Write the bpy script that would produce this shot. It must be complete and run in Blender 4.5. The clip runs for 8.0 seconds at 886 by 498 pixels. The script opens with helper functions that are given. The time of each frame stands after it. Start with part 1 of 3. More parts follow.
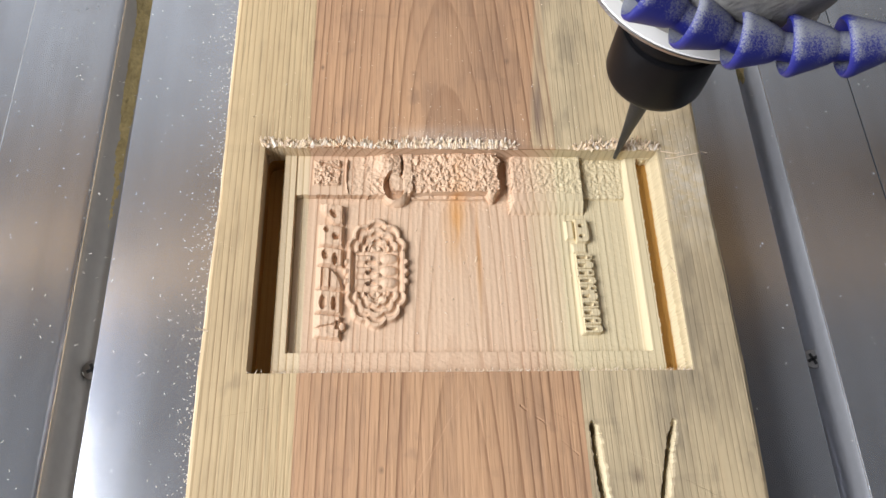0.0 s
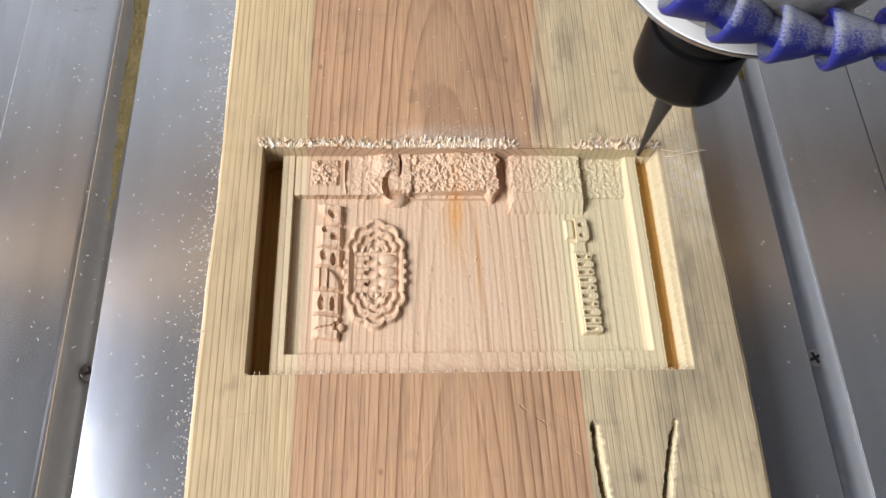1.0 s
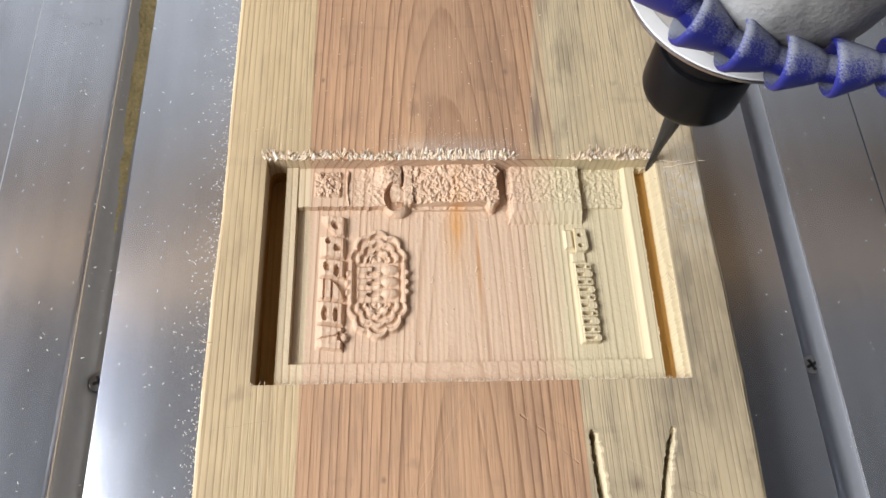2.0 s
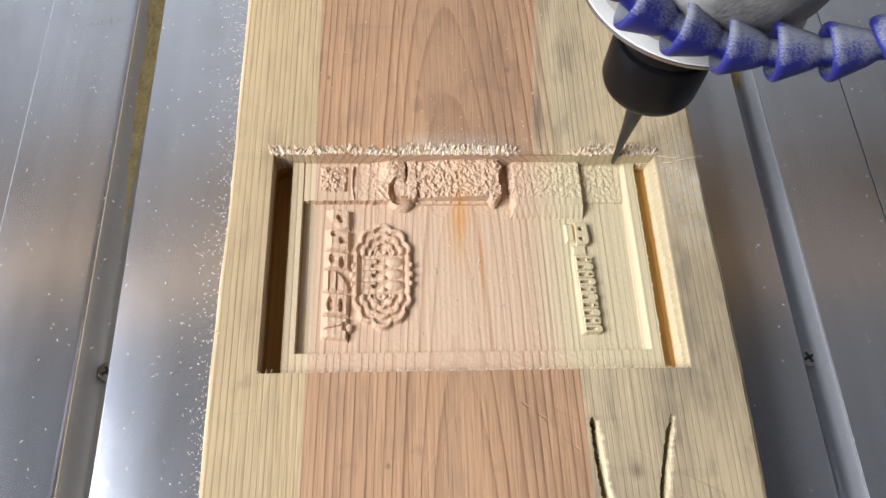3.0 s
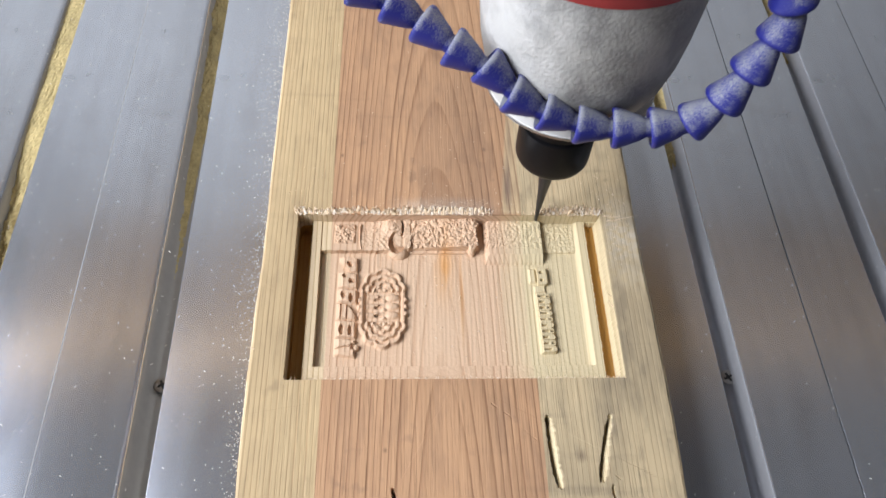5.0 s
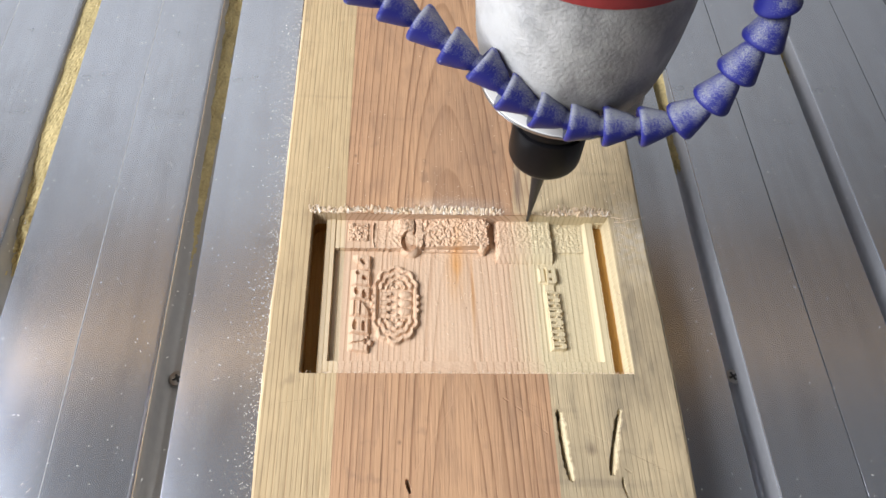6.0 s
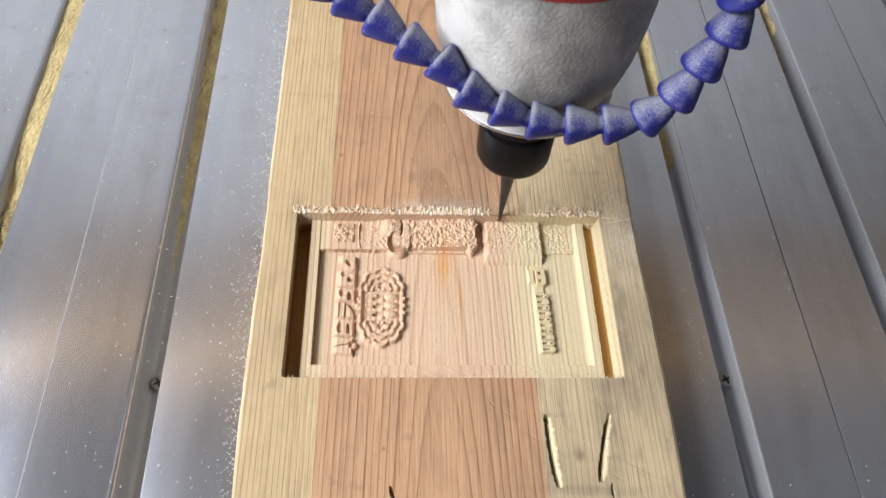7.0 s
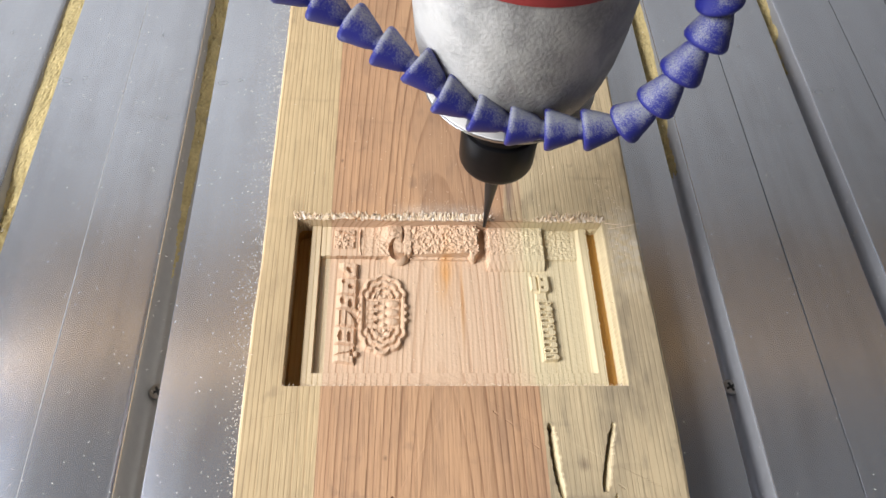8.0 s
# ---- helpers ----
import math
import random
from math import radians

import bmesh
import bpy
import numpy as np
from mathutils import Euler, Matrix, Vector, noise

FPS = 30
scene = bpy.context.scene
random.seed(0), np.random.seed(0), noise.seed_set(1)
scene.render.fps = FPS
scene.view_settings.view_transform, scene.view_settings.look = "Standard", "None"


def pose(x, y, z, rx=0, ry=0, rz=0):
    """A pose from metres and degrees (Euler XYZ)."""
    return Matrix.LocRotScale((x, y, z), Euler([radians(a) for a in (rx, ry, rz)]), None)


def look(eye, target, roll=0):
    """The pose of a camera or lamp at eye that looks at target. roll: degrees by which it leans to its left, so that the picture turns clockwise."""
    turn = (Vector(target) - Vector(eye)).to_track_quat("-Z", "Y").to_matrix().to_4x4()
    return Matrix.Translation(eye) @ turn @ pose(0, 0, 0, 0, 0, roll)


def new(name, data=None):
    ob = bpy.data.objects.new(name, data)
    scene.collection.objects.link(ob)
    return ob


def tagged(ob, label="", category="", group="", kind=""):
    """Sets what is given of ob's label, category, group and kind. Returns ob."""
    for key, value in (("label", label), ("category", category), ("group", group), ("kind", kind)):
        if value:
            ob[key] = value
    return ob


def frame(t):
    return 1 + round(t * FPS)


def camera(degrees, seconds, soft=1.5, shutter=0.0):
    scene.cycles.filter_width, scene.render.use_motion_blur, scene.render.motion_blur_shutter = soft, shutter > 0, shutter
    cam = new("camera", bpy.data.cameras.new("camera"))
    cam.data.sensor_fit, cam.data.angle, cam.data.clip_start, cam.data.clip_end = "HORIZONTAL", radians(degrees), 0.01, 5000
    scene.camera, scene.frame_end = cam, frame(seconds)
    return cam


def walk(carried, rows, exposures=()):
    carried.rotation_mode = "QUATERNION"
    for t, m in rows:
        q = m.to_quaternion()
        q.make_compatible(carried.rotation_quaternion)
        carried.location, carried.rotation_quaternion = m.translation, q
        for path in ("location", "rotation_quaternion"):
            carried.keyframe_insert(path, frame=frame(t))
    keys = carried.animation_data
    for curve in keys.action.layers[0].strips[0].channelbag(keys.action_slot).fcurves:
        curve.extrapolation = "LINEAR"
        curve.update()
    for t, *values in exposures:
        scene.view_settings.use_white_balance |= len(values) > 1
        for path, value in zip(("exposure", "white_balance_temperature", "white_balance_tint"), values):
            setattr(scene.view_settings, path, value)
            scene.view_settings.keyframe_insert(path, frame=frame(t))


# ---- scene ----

# ---- camera and its walk ----
cam = camera(58.0, 8.0, 1.5, 1.0)
PATH = [
    (0, -0.02606, -0.07541, 0.26136, 26.092, -3.336, -1.546),
    (0.5, -0.02516, -0.07472, 0.26167, 26.075, -3.133, -1.668),
    (1, -0.02515, -0.07467, 0.25991, 26.088, -3.117, -1.752),
    (1.5, -0.02541, -0.07433, 0.26485, 26.107, -3.031, -1.769),
    (1.7, -0.02447, -0.07331, 0.26543, 26.091, -2.763, -1.807),
    (2.8, -0.02559, -0.07817, 0.26711, 26.360, -2.775, -1.903),
    (3, -0.02598, -0.08116, 0.26759, 26.822, -2.796, -1.772),
    (3.5, -0.02593, -0.08293, 0.27192, 27.046, -2.707, -1.779),
    (3.8, -0.02491, -0.09373, 0.28160, 27.580, -2.477, -1.774),
    (4, -0.02663, -0.10510, 0.29278, 28.622, -2.447, -1.835),
    (4.2, -0.02724, -0.11591, 0.30148, 29.530, -2.424, -1.775),
    (4.5, -0.02731, -0.12823, 0.31254, 31.091, -2.745, -1.563),
    (4.7, -0.02199, -0.13309, 0.31842, 32.708, -2.417, -1.525),
    (5.8, -0.02821, -0.14207, 0.32627, 33.982, -2.821, -1.235),
    (6, -0.03196, -0.14564, 0.32475, 34.356, -3.288, -1.326),
    (6.5, -0.02764, -0.14612, 0.32226, 34.691, -3.150, -1.227),
    (7, -0.02565, -0.14055, 0.31975, 34.230, -3.245, -1.408),
    (7.5, -0.02488, -0.13767, 0.32044, 34.284, -3.197, -1.443),
    (8, -0.02637, -0.13729, 0.31777, 34.450, -3.201, -1.496),
]
walk(cam, [(t, pose(x, y, z, a, b, c)) for t, x, y, z, a, b, c in PATH],
     [(0, -0.03, 6450, 10), (1.5, -0.04, 6380, 10), (3.5, -0.04, 6280, 10), (4.5, -0.02, 6280, 10), (6, 0.06, 6400, 10), (7, 0.07, 6500, 10), (8, 0.07, 6600, 10)])

# ---- world and light ----
world = bpy.data.worlds.new("world")
scene.world = world
world.use_nodes = True
wn = world.node_tree
sky = wn.nodes.new("ShaderNodeTexSky")
sky.sky_type, sky.sun_disc = "NISHITA", False
sky.sun_elevation, sky.sun_rotation = radians(40), radians(270)
wn.links.new(sky.outputs[0], wn.nodes["Background"].inputs[0])
wn.nodes["Background"].inputs[1].default_value = 0.12
WINDOW = Vector((-1.25, -0.26, 1.05))          # the middle of the window's opening
lamp = bpy.data.lights.new("window_light", "AREA")
lamp.shape, lamp.size, lamp.size_y, lamp.energy, lamp.color = "RECTANGLE", 1.0, 0.75, 46, (0.965, 0.985, 1.02)
window_light = new("window_light", lamp)
window_light.matrix_world = look(WINDOW + Vector((0.03, 0, 0)), WINDOW + Vector((1.25, 0.3, -0.7)))

# ---- sizes ----
H = 0.0190            # the board's top
FLOOR = H - 0.0085    # the carved ground of the plaque
RIM = FLOOR + 0.0028  # the raised frame round it
DEEP = H - 0.0155     # the deeper channel
BACK = 0.0835         # the pocket's far wall
PITCH = 0.0849        # from slot to slot
SLOT0 = -0.1297


# ---- materials ----
class Nodes:
    def __init__(self, name, rough=0.5, metal=0.0):
        self.mat = bpy.data.materials.new(name)
        self.mat.use_nodes = True
        self.t = self.mat.node_tree
        self.b = self.t.nodes["Principled BSDF"]
        self.b.inputs["Roughness"].default_value = rough
        self.b.inputs["Metallic"].default_value = metal
        self.co = self.t.nodes.new("ShaderNodeTexCoord").outputs["Object"]

    def put(self, value, socket):
        if isinstance(value, bpy.types.NodeSocket):
            self.t.links.new(value, socket)
        else:
            socket.default_value = value

    def math(self, op, a, b=0.0, c=0.0, clamp=False):
        n = self.t.nodes.new("ShaderNodeMath")
        n.operation, n.use_clamp = op, clamp
        for v, s in zip((a, b, c), n.inputs):
            self.put(v, s)
        return n.outputs[0]

    def axis(self, vec=None):
        n = self.t.nodes.new("ShaderNodeSeparateXYZ")
        self.put(vec or self.co, n.inputs[0])
        return n.outputs

    def join(self, x, y, z):
        n = self.t.nodes.new("ShaderNodeCombineXYZ")
        for v, s in zip((x, y, z), n.inputs):
            self.put(v, s)
        return n.outputs[0]

    def scaled(self, sx, sy, sz, vec=None):
        n = self.t.nodes.new("ShaderNodeMapping")
        n.inputs["Scale"].default_value = (sx, sy, sz)
        self.put(vec or self.co, n.inputs[0])
        return n.outputs[0]

    def noise(self, scale, detail=3.0, vec=None, rough=0.55):
        n = self.t.nodes.new("ShaderNodeTexNoise")
        n.inputs["Scale"].default_value, n.inputs["Detail"].default_value, n.inputs["Roughness"].default_value = scale, detail, rough
        self.put(vec or self.co, n.inputs["Vector"])
        return n.outputs[0]

    def ramp(self, fac, *stops):
        n = self.t.nodes.new("ShaderNodeValToRGB")
        e = n.color_ramp.elements
        while len(e) < len(stops):
            e.new(0.5)
        for el, (p, c) in zip(e, stops):
            el.position = p
            el.color = (*c, 1) if isinstance(c, tuple) else (c, c, c, 1)
        self.put(fac, n.inputs[0])
        return n.outputs[0]

    def mix(self, fac, a, b, kind="MIX"):
        n = self.t.nodes.new("ShaderNodeMix")
        n.data_type, n.blend_type = "RGBA", kind
        self.put(fac, n.inputs[0])
        for v, s in ((a, n.inputs[6]), (b, n.inputs[7])):
            self.put((*v, 1) if isinstance(v, tuple) else v, s)
        return n.outputs[2]

    def bump(self, height, strength, distance):
        n = self.t.nodes.new("ShaderNodeBump")
        n.inputs["Strength"].default_value, n.inputs["Distance"].default_value = strength, distance
        self.put(height, n.inputs["Height"])
        self.t.links.new(n.outputs[0], self.b.inputs["Normal"])

    def done(self, colour=None, rough=None):
        if colour is not None:
            self.put((*colour, 1) if isinstance(colour, tuple) else colour, self.b.inputs["Base Color"])
        if rough is not None:
            self.put(rough, self.b.inputs["Roughness"])
        return self.mat


def wood(name, early, late, fresh_early, fresh_late, pith, slope, ring, stain, stain_amount, seed, resin=0.0, sap=0.0):
    """Softwood with rings round a sloping pith; sawn top weathered, cut surfaces fresh."""
    n = Nodes(name, 0.62)
    x, y, z = n.axis()
    wob = n.noise(14, 2, n.scaled(1, 0.25, 1))
    wob2 = n.noise(90, 2, n.scaled(1, 0.12, 1))
    px = n.math("ADD", x, -pith[0])
    pz = n.math("ADD", n.math("MULTIPLY_ADD", y, slope, -pith[1]), z)
    r = n.math("SQRT", n.math("ADD", n.math("MULTIPLY", px, px), n.math("MULTIPLY", pz, pz)))
    r = n.math("ADD", r, n.math("MULTIPLY", n.math("SUBTRACT", wob, 0.5), 0.0028))
    r = n.math("ADD", r, n.math("MULTIPLY", n.math("SUBTRACT", wob2, 0.5), 0.0007))
    var = n.noise(1.0, 1, n.join(n.math("MULTIPLY", r, 160), seed, 0.0))
    ph = n.math("FRACT", n.math("ADD", n.math("MULTIPLY", r, 1 / ring), n.math("MULTIPLY", var, 1.7)))
    line = n.ramp(ph, (0.0, 0.0), (0.45, 0.05), (0.70, 0.28), (0.86, 1.0), (0.93, 0.9), (0.97, 0.0))
    streak = n.noise(700, 2, n.scaled(1, 0.012, 1))
    pores = n.ramp(n.noise(1500, 2, n.scaled(1, 0.02, 1)), (0.60, 0.0), (0.72, 1.0))
    if resin:        # broad faint rings over the pith, near the pocket
        flat = n.math("MAXIMUM", n.math("MULTIPLY_ADD", n.math("ABSOLUTE", px), 75, 0.0, clamp=True), n.math("MULTIPLY", n.math("MULTIPLY_ADD", y, 60, -4.9, clamp=True), 0.5))
        line = n.math("MULTIPLY", line, n.math("MULTIPLY_ADD", flat, 0.8, 0.2))
    fine = n.math("MULTIPLY", line, n.ramp(n.noise(140, 2, n.scaled(1, 0.05, 1)), (0.30, 0.4), (0.58, 1.0)))
    broad = n.ramp(n.noise(38, 3, n.scaled(1, 0.10, 1)), (0.3, 0.0), (0.7, 1.0))
    weather = n.math("GREATER_THAN", z, H - 0.0006)
    old = n.mix(n.math("MULTIPLY", fine, 0.85 if resin else 0.72), n.mix(broad, early, tuple(v * 0.84 for v in early)), late)
    new_cut = n.mix(n.math("MULTIPLY", fine, 0.8), n.mix(broad, fresh_early, tuple(v * 0.92 for v in fresh_early)), fresh_late)
    if resin:
        side = n.math("SUBTRACT", 1.0, n.math("MULTIPLY", n.math("ABSOLUTE", n.math("ADD", x, 0.003)), 160), clamp=True)
        along = n.math("SUBTRACT", 1.0, n.math("MULTIPLY", n.math("ABSOLUTE", n.math("ADD", y, -0.060)), 34), clamp=True)
        patch = n.math("MULTIPLY", n.math("MULTIPLY", side, along), n.ramp(n.noise(120, 3, n.scaled(1, 0.2, 1)), (0.35, 0.0), (0.6, 1.0)))
        side = n.math("SUBTRACT", 1.0, n.math("MULTIPLY", n.math("ABSOLUTE", n.math("ADD", n.math("ADD", x, n.math("MULTIPLY", wob2, 0.005)), -0.0070)), 900), clamp=True)
        along = n.math("SUBTRACT", 1.0, n.math("MULTIPLY", n.math("ABSOLUTE", n.math("ADD", y, -0.045)), 30), clamp=True)
        patch = n.math("ADD", patch, n.math("MULTIPLY", n.math("MULTIPLY", side, along), 0.7))
        new_cut = n.mix(n.math("MULTIPLY", patch, resin, clamp=True), new_cut, (0.62, 0.30, 0.09))
    if sap:
        pale = n.math("MULTIPLY", n.math("MULTIPLY_ADD", n.math("ADD", x, n.math("MULTIPLY", n.math("SUBTRACT", wob2, 0.5), 0.012)), 75, -1.55, clamp=True), sap)
        new_cut = n.mix(pale, new_cut, n.mix(n.math("MULTIPLY", fine, 0.6), (0.69, 0.575, 0.37), (0.44, 0.32, 0.18)))
    # cut wood turns orange-brown a little below the plaque's ground
    low_cut = n.math("LESS_THAN", z, H - 0.0091)
    new_cut = n.mix(n.math("MULTIPLY", low_cut, 0.95), new_cut, n.mix(streak, (0.62, 0.34, 0.07), (0.36, 0.17, 0.03)))
    col = n.mix(weather, new_cut, old)
    col = n.mix(n.math("MULTIPLY", pores, n.math("MULTIPLY_ADD", weather, 0.25, 0.12)), col, tuple(v * 0.35 for v in late))
    streaky = n.ramp(n.noise(220, 3, n.scaled(1, 0.05, 1)), (0.42, 0.0), (0.62, 1.0))
    bound = n.math("ADD", n.math("MULTIPLY_ADD", y, 0.097, 0.0166), n.math("MULTIPLY", n.math("SUBTRACT", wob2, 0.5), 0.004))
    if sap:          # the sapwood's paler edge beyond the pocket
        edge = n.math("MULTIPLY", n.math("MULTIPLY_ADD", n.math("SUBTRACT", x, bound), 900, 0.5, clamp=True), n.math("MULTIPLY_ADD", y, 300, -24.6, clamp=True))
        col = n.mix(n.math("MULTIPLY", edge, weather), col, n.mix(fine, (0.60, 0.45, 0.27), (0.36, 0.23, 0.13)))
    joint = n.math("SUBTRACT", 1.0, n.math("MULTIPLY", n.math("ABSOLUTE", n.math("SUBTRACT", n.math("ADD", x, -0.002), bound)), 190), clamp=True)
    joint = n.math("MULTIPLY", n.math("MULTIPLY", joint, n.math("MULTIPLY_ADD", y, 60, -4.8, clamp=True)), weather)
    col = n.mix(n.math("MULTIPLY", n.math("MULTIPLY", joint, streaky), 0.85), col, (0.16, 0.105, 0.085))
    fuzz = n.math("SUBTRACT", 1.0, n.math("MULTIPLY", n.math("ABSOLUTE", n.math("ADD", y, -0.071)), 30), clamp=True)
    fuzz = n.math("MULTIPLY", n.math("MULTIPLY", fuzz, n.math("MULTIPLY_ADD", x, 300, -21.3, clamp=True)), n.ramp(n.noise(300, 4), (0.35, 0.0), (0.6, 1.0)))
    col = n.mix(n.math("MULTIPLY", n.math("MULTIPLY", fuzz, weather), 0.7), col, (0.58, 0.53, 0.45))
    lint = n.math("MULTIPLY", n.math("SUBTRACT", 1.0, n.math("MULTIPLY", n.math("ABSOLUTE", n.math("ADD", y, -BACK - 0.002)), 110), clamp=True), n.math("SUBTRACT", 1.35, n.math("MULTIPLY", n.math("ABSOLUTE", n.math("ADD", x, 0.003)), 50), clamp=True))
    lint = n.math("MULTIPLY", n.math("MULTIPLY", lint, weather), n.ramp(n.noise(260, 4), (0.30, 0.3), (0.6, 1.0)))
    col = n.mix(n.math("MULTIPLY", lint, 0.75), col, (0.74, 0.66, 0.57))
    for kx, ky, size in ((0.0178, 0.1234, 700), (-0.0520, 0.1190, 900), (0.0480, -0.0330, 420), (-0.0290, -0.0300, 900)):
        d = n.math("SQRT", n.math("ADD", n.math("POWER", n.math("ABSOLUTE", n.math("ADD", x, -kx)), 2.0), n.math("MULTIPLY", n.math("POWER", n.math("ABSOLUTE", n.math("ADD", y, -ky)), 2.0), 0.5)))
        pin = n.math("SUBTRACT", 1.0, n.math("MULTIPLY", n.math("ADD", d, n.math("MULTIPLY_ADD", streak, 0.0008, -0.0004)), size), clamp=True)
        col = n.mix(n.math("MULTIPLY", n.math("MULTIPLY", pin, weather), 0.75), col, (0.12, 0.07, 0.045))
    dirt = n.ramp(n.noise(26, 5, n.scaled(1, 0.35, 1)), (0.48, 0.0), (0.72, 1.0))
    scuff = n.ramp(n.noise(60, 4, n.scaled(0.18, 1.3, 1)), (0.60, 0.0), (0.74, 0.6))
    spots = n.ramp(n.noise(75, 3), (0.66, 0.0), (0.76, 0.8))
    fleck = n.ramp(n.noise(190, 4, n.scaled(1, 0.3, 1)), (0.50, 0.0), (0.68, 0.45))
    grime = n.math("ADD", n.math("ADD", n.math("ADD", dirt, fleck), scuff), spots, clamp=True)
    col = n.mix(n.math("MULTIPLY", n.math("MULTIPLY", grime, weather), stain_amount), col, stain)
    # slanting chatter marks on the pocket's far wall
    chatter = n.math("FRACT", n.math("MULTIPLY", n.math("ADD", x, n.math("MULTIPLY", n.math("ADD", n.math("MULTIPLY", x, 9), 0.75), z)), 720))
    chatter = n.math("MULTIPLY", n.ramp(chatter, (0.0, 1.0), (0.25, 0.0), (0.8, 0.0), (1.0, 1.0)), n.math("LESS_THAN", n.math("ABSOLUTE", n.math("ADD", y, -BACK)), 0.0002))
    chatter = n.math("MULTIPLY", chatter, n.math("SUBTRACT", 1.0, weather))
    n.bump(n.math("SUBTRACT", n.math("ADD", n.math("MULTIPLY", line, -0.5), n.math("MULTIPLY", streak, 0.8)), n.math("MULTIPLY", chatter, 1.6)), 0.4, 0.0004)
    return n.done(col, n.ramp(streak, (0.3, 0.55), (0.7, 0.75)))


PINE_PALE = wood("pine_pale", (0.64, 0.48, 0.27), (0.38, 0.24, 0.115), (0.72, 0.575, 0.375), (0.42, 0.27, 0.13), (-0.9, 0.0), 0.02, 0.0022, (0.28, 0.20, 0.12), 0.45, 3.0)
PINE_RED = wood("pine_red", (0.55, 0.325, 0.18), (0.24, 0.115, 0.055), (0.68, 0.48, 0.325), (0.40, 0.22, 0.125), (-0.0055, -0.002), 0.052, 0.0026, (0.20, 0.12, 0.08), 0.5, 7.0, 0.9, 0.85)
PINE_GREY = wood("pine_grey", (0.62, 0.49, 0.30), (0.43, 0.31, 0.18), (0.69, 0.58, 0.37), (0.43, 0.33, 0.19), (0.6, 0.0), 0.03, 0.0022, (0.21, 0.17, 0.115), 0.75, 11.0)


def fibre_material():
    n = Nodes("torn_wood", 0.75)
    g = n.t.nodes.new("ShaderNodeNewGeometry").outputs["Random Per Island"]
    return n.done(n.ramp(g, (0.0, (0.71, 0.55, 0.36)), (0.5, (0.76, 0.61, 0.44)), (0.85, (0.78, 0.70, 0.60)), (1.0, (0.62, 0.43, 0.27))))


def aluminium():
    n = Nodes("brushed_aluminium", 0.3, 0.84)
    brush = n.noise(900, 3, n.scaled(1, 0.01, 1))
    streak = n.noise(130, 4, n.scaled(1, 0.012, 1))
    haze = n.noise(9, 4, n.scaled(1, 0.6, 1))
    scuff = n.noise(55, 4, n.scaled(1, 0.35, 1))
    speck = n.ramp(n.noise(420, 3), (0.66, 0.0), (0.74, 1.0))
    scratch = n.ramp(n.noise(240, 2, n.scaled(1, 0.03, 1)), (0.70, 0.0), (0.76, 1.0))
    rub = n.ramp(n.noise(34, 5, n.scaled(0.7, 1.2, 1)), (0.58, 0.0), (0.70, 1.0))
    col = n.mix(n.ramp(haze, (0.3, 0.0), (0.7, 1.0)), (0.62, 0.645, 0.695), (0.52, 0.54, 0.585))
    col = n.mix(n.math("MULTIPLY", n.ramp(streak, (0.42, 0.0), (0.66, 1.0)), 0.3), col, (0.42, 0.43, 0.45))
    col = n.mix(n.math("MULTIPLY", n.ramp(scuff, (0.52, 0.0), (0.75, 1.0)), 0.4), col, (0.36, 0.36, 0.365))
    col = n.mix(n.math("MULTIPLY", rub, 0.22), col, (0.40, 0.41, 0.43))
    col = n.mix(n.math("MULTIPLY", scratch, 0.2), col, (0.74, 0.75, 0.77))
    col = n.mix(n.math("MULTIPLY", speck, 0.2), col, (0.26, 0.255, 0.25))
    rough = n.math("ADD", n.math("MULTIPLY", brush, 0.05), n.math("ADD", n.math("MULTIPLY", rub, 0.06), n.math("MULTIPLY_ADD", haze, 0.12, 0.14)))
    n.bump(n.math("ADD", brush, n.math("MULTIPLY", scuff, 0.3)), 0.009, 0.0003)
    return n.done(col, rough)


def blue_plastic():
    n = Nodes("blue_hose_plastic", 0.38)
    nz = n.axis(n.t.nodes.new("ShaderNodeNewGeometry").outputs["Normal"])[2]
    speck = n.noise(2600, 4)
    patch = n.noise(150, 3)
    dust = n.math("ADD", n.math("MULTIPLY_ADD", nz, 1.0, -0.40), n.math("MULTIPLY_ADD", patch, 1.6, -0.8))
    dust = n.ramp(n.math("ADD", dust, n.math("MULTIPLY_ADD", speck, 2.0, -1.0)), (0.0, 0.02), (0.62, 0.80))
    return n.done(n.mix(dust, (0.010, 0.014, 0.20), (0.31, 0.32, 0.31)), n.math("MULTIPLY_ADD", dust, 0.4, 0.46))


def plain(name, colour, rough=0.5, metal=0.0, grain=120.0, amount=0.25, dark=0.55):
    n = Nodes(name, rough, metal)
    a, b = n.noise(grain, 4), n.noise(grain / 9, 3)
    f = n.math("MULTIPLY", n.math("ADD", n.ramp(a, (0.35, 0.0), (0.7, 1.0)), n.ramp(b, (0.35, 0.0), (0.7, 1.0))), amount)
    n.bump(a, 0.12, 0.0003)
    return n.done(n.mix(f, colour, tuple(v * dark for v in colour)), n.math("MULTIPLY_ADD", b, 0.2, rough - 0.1))


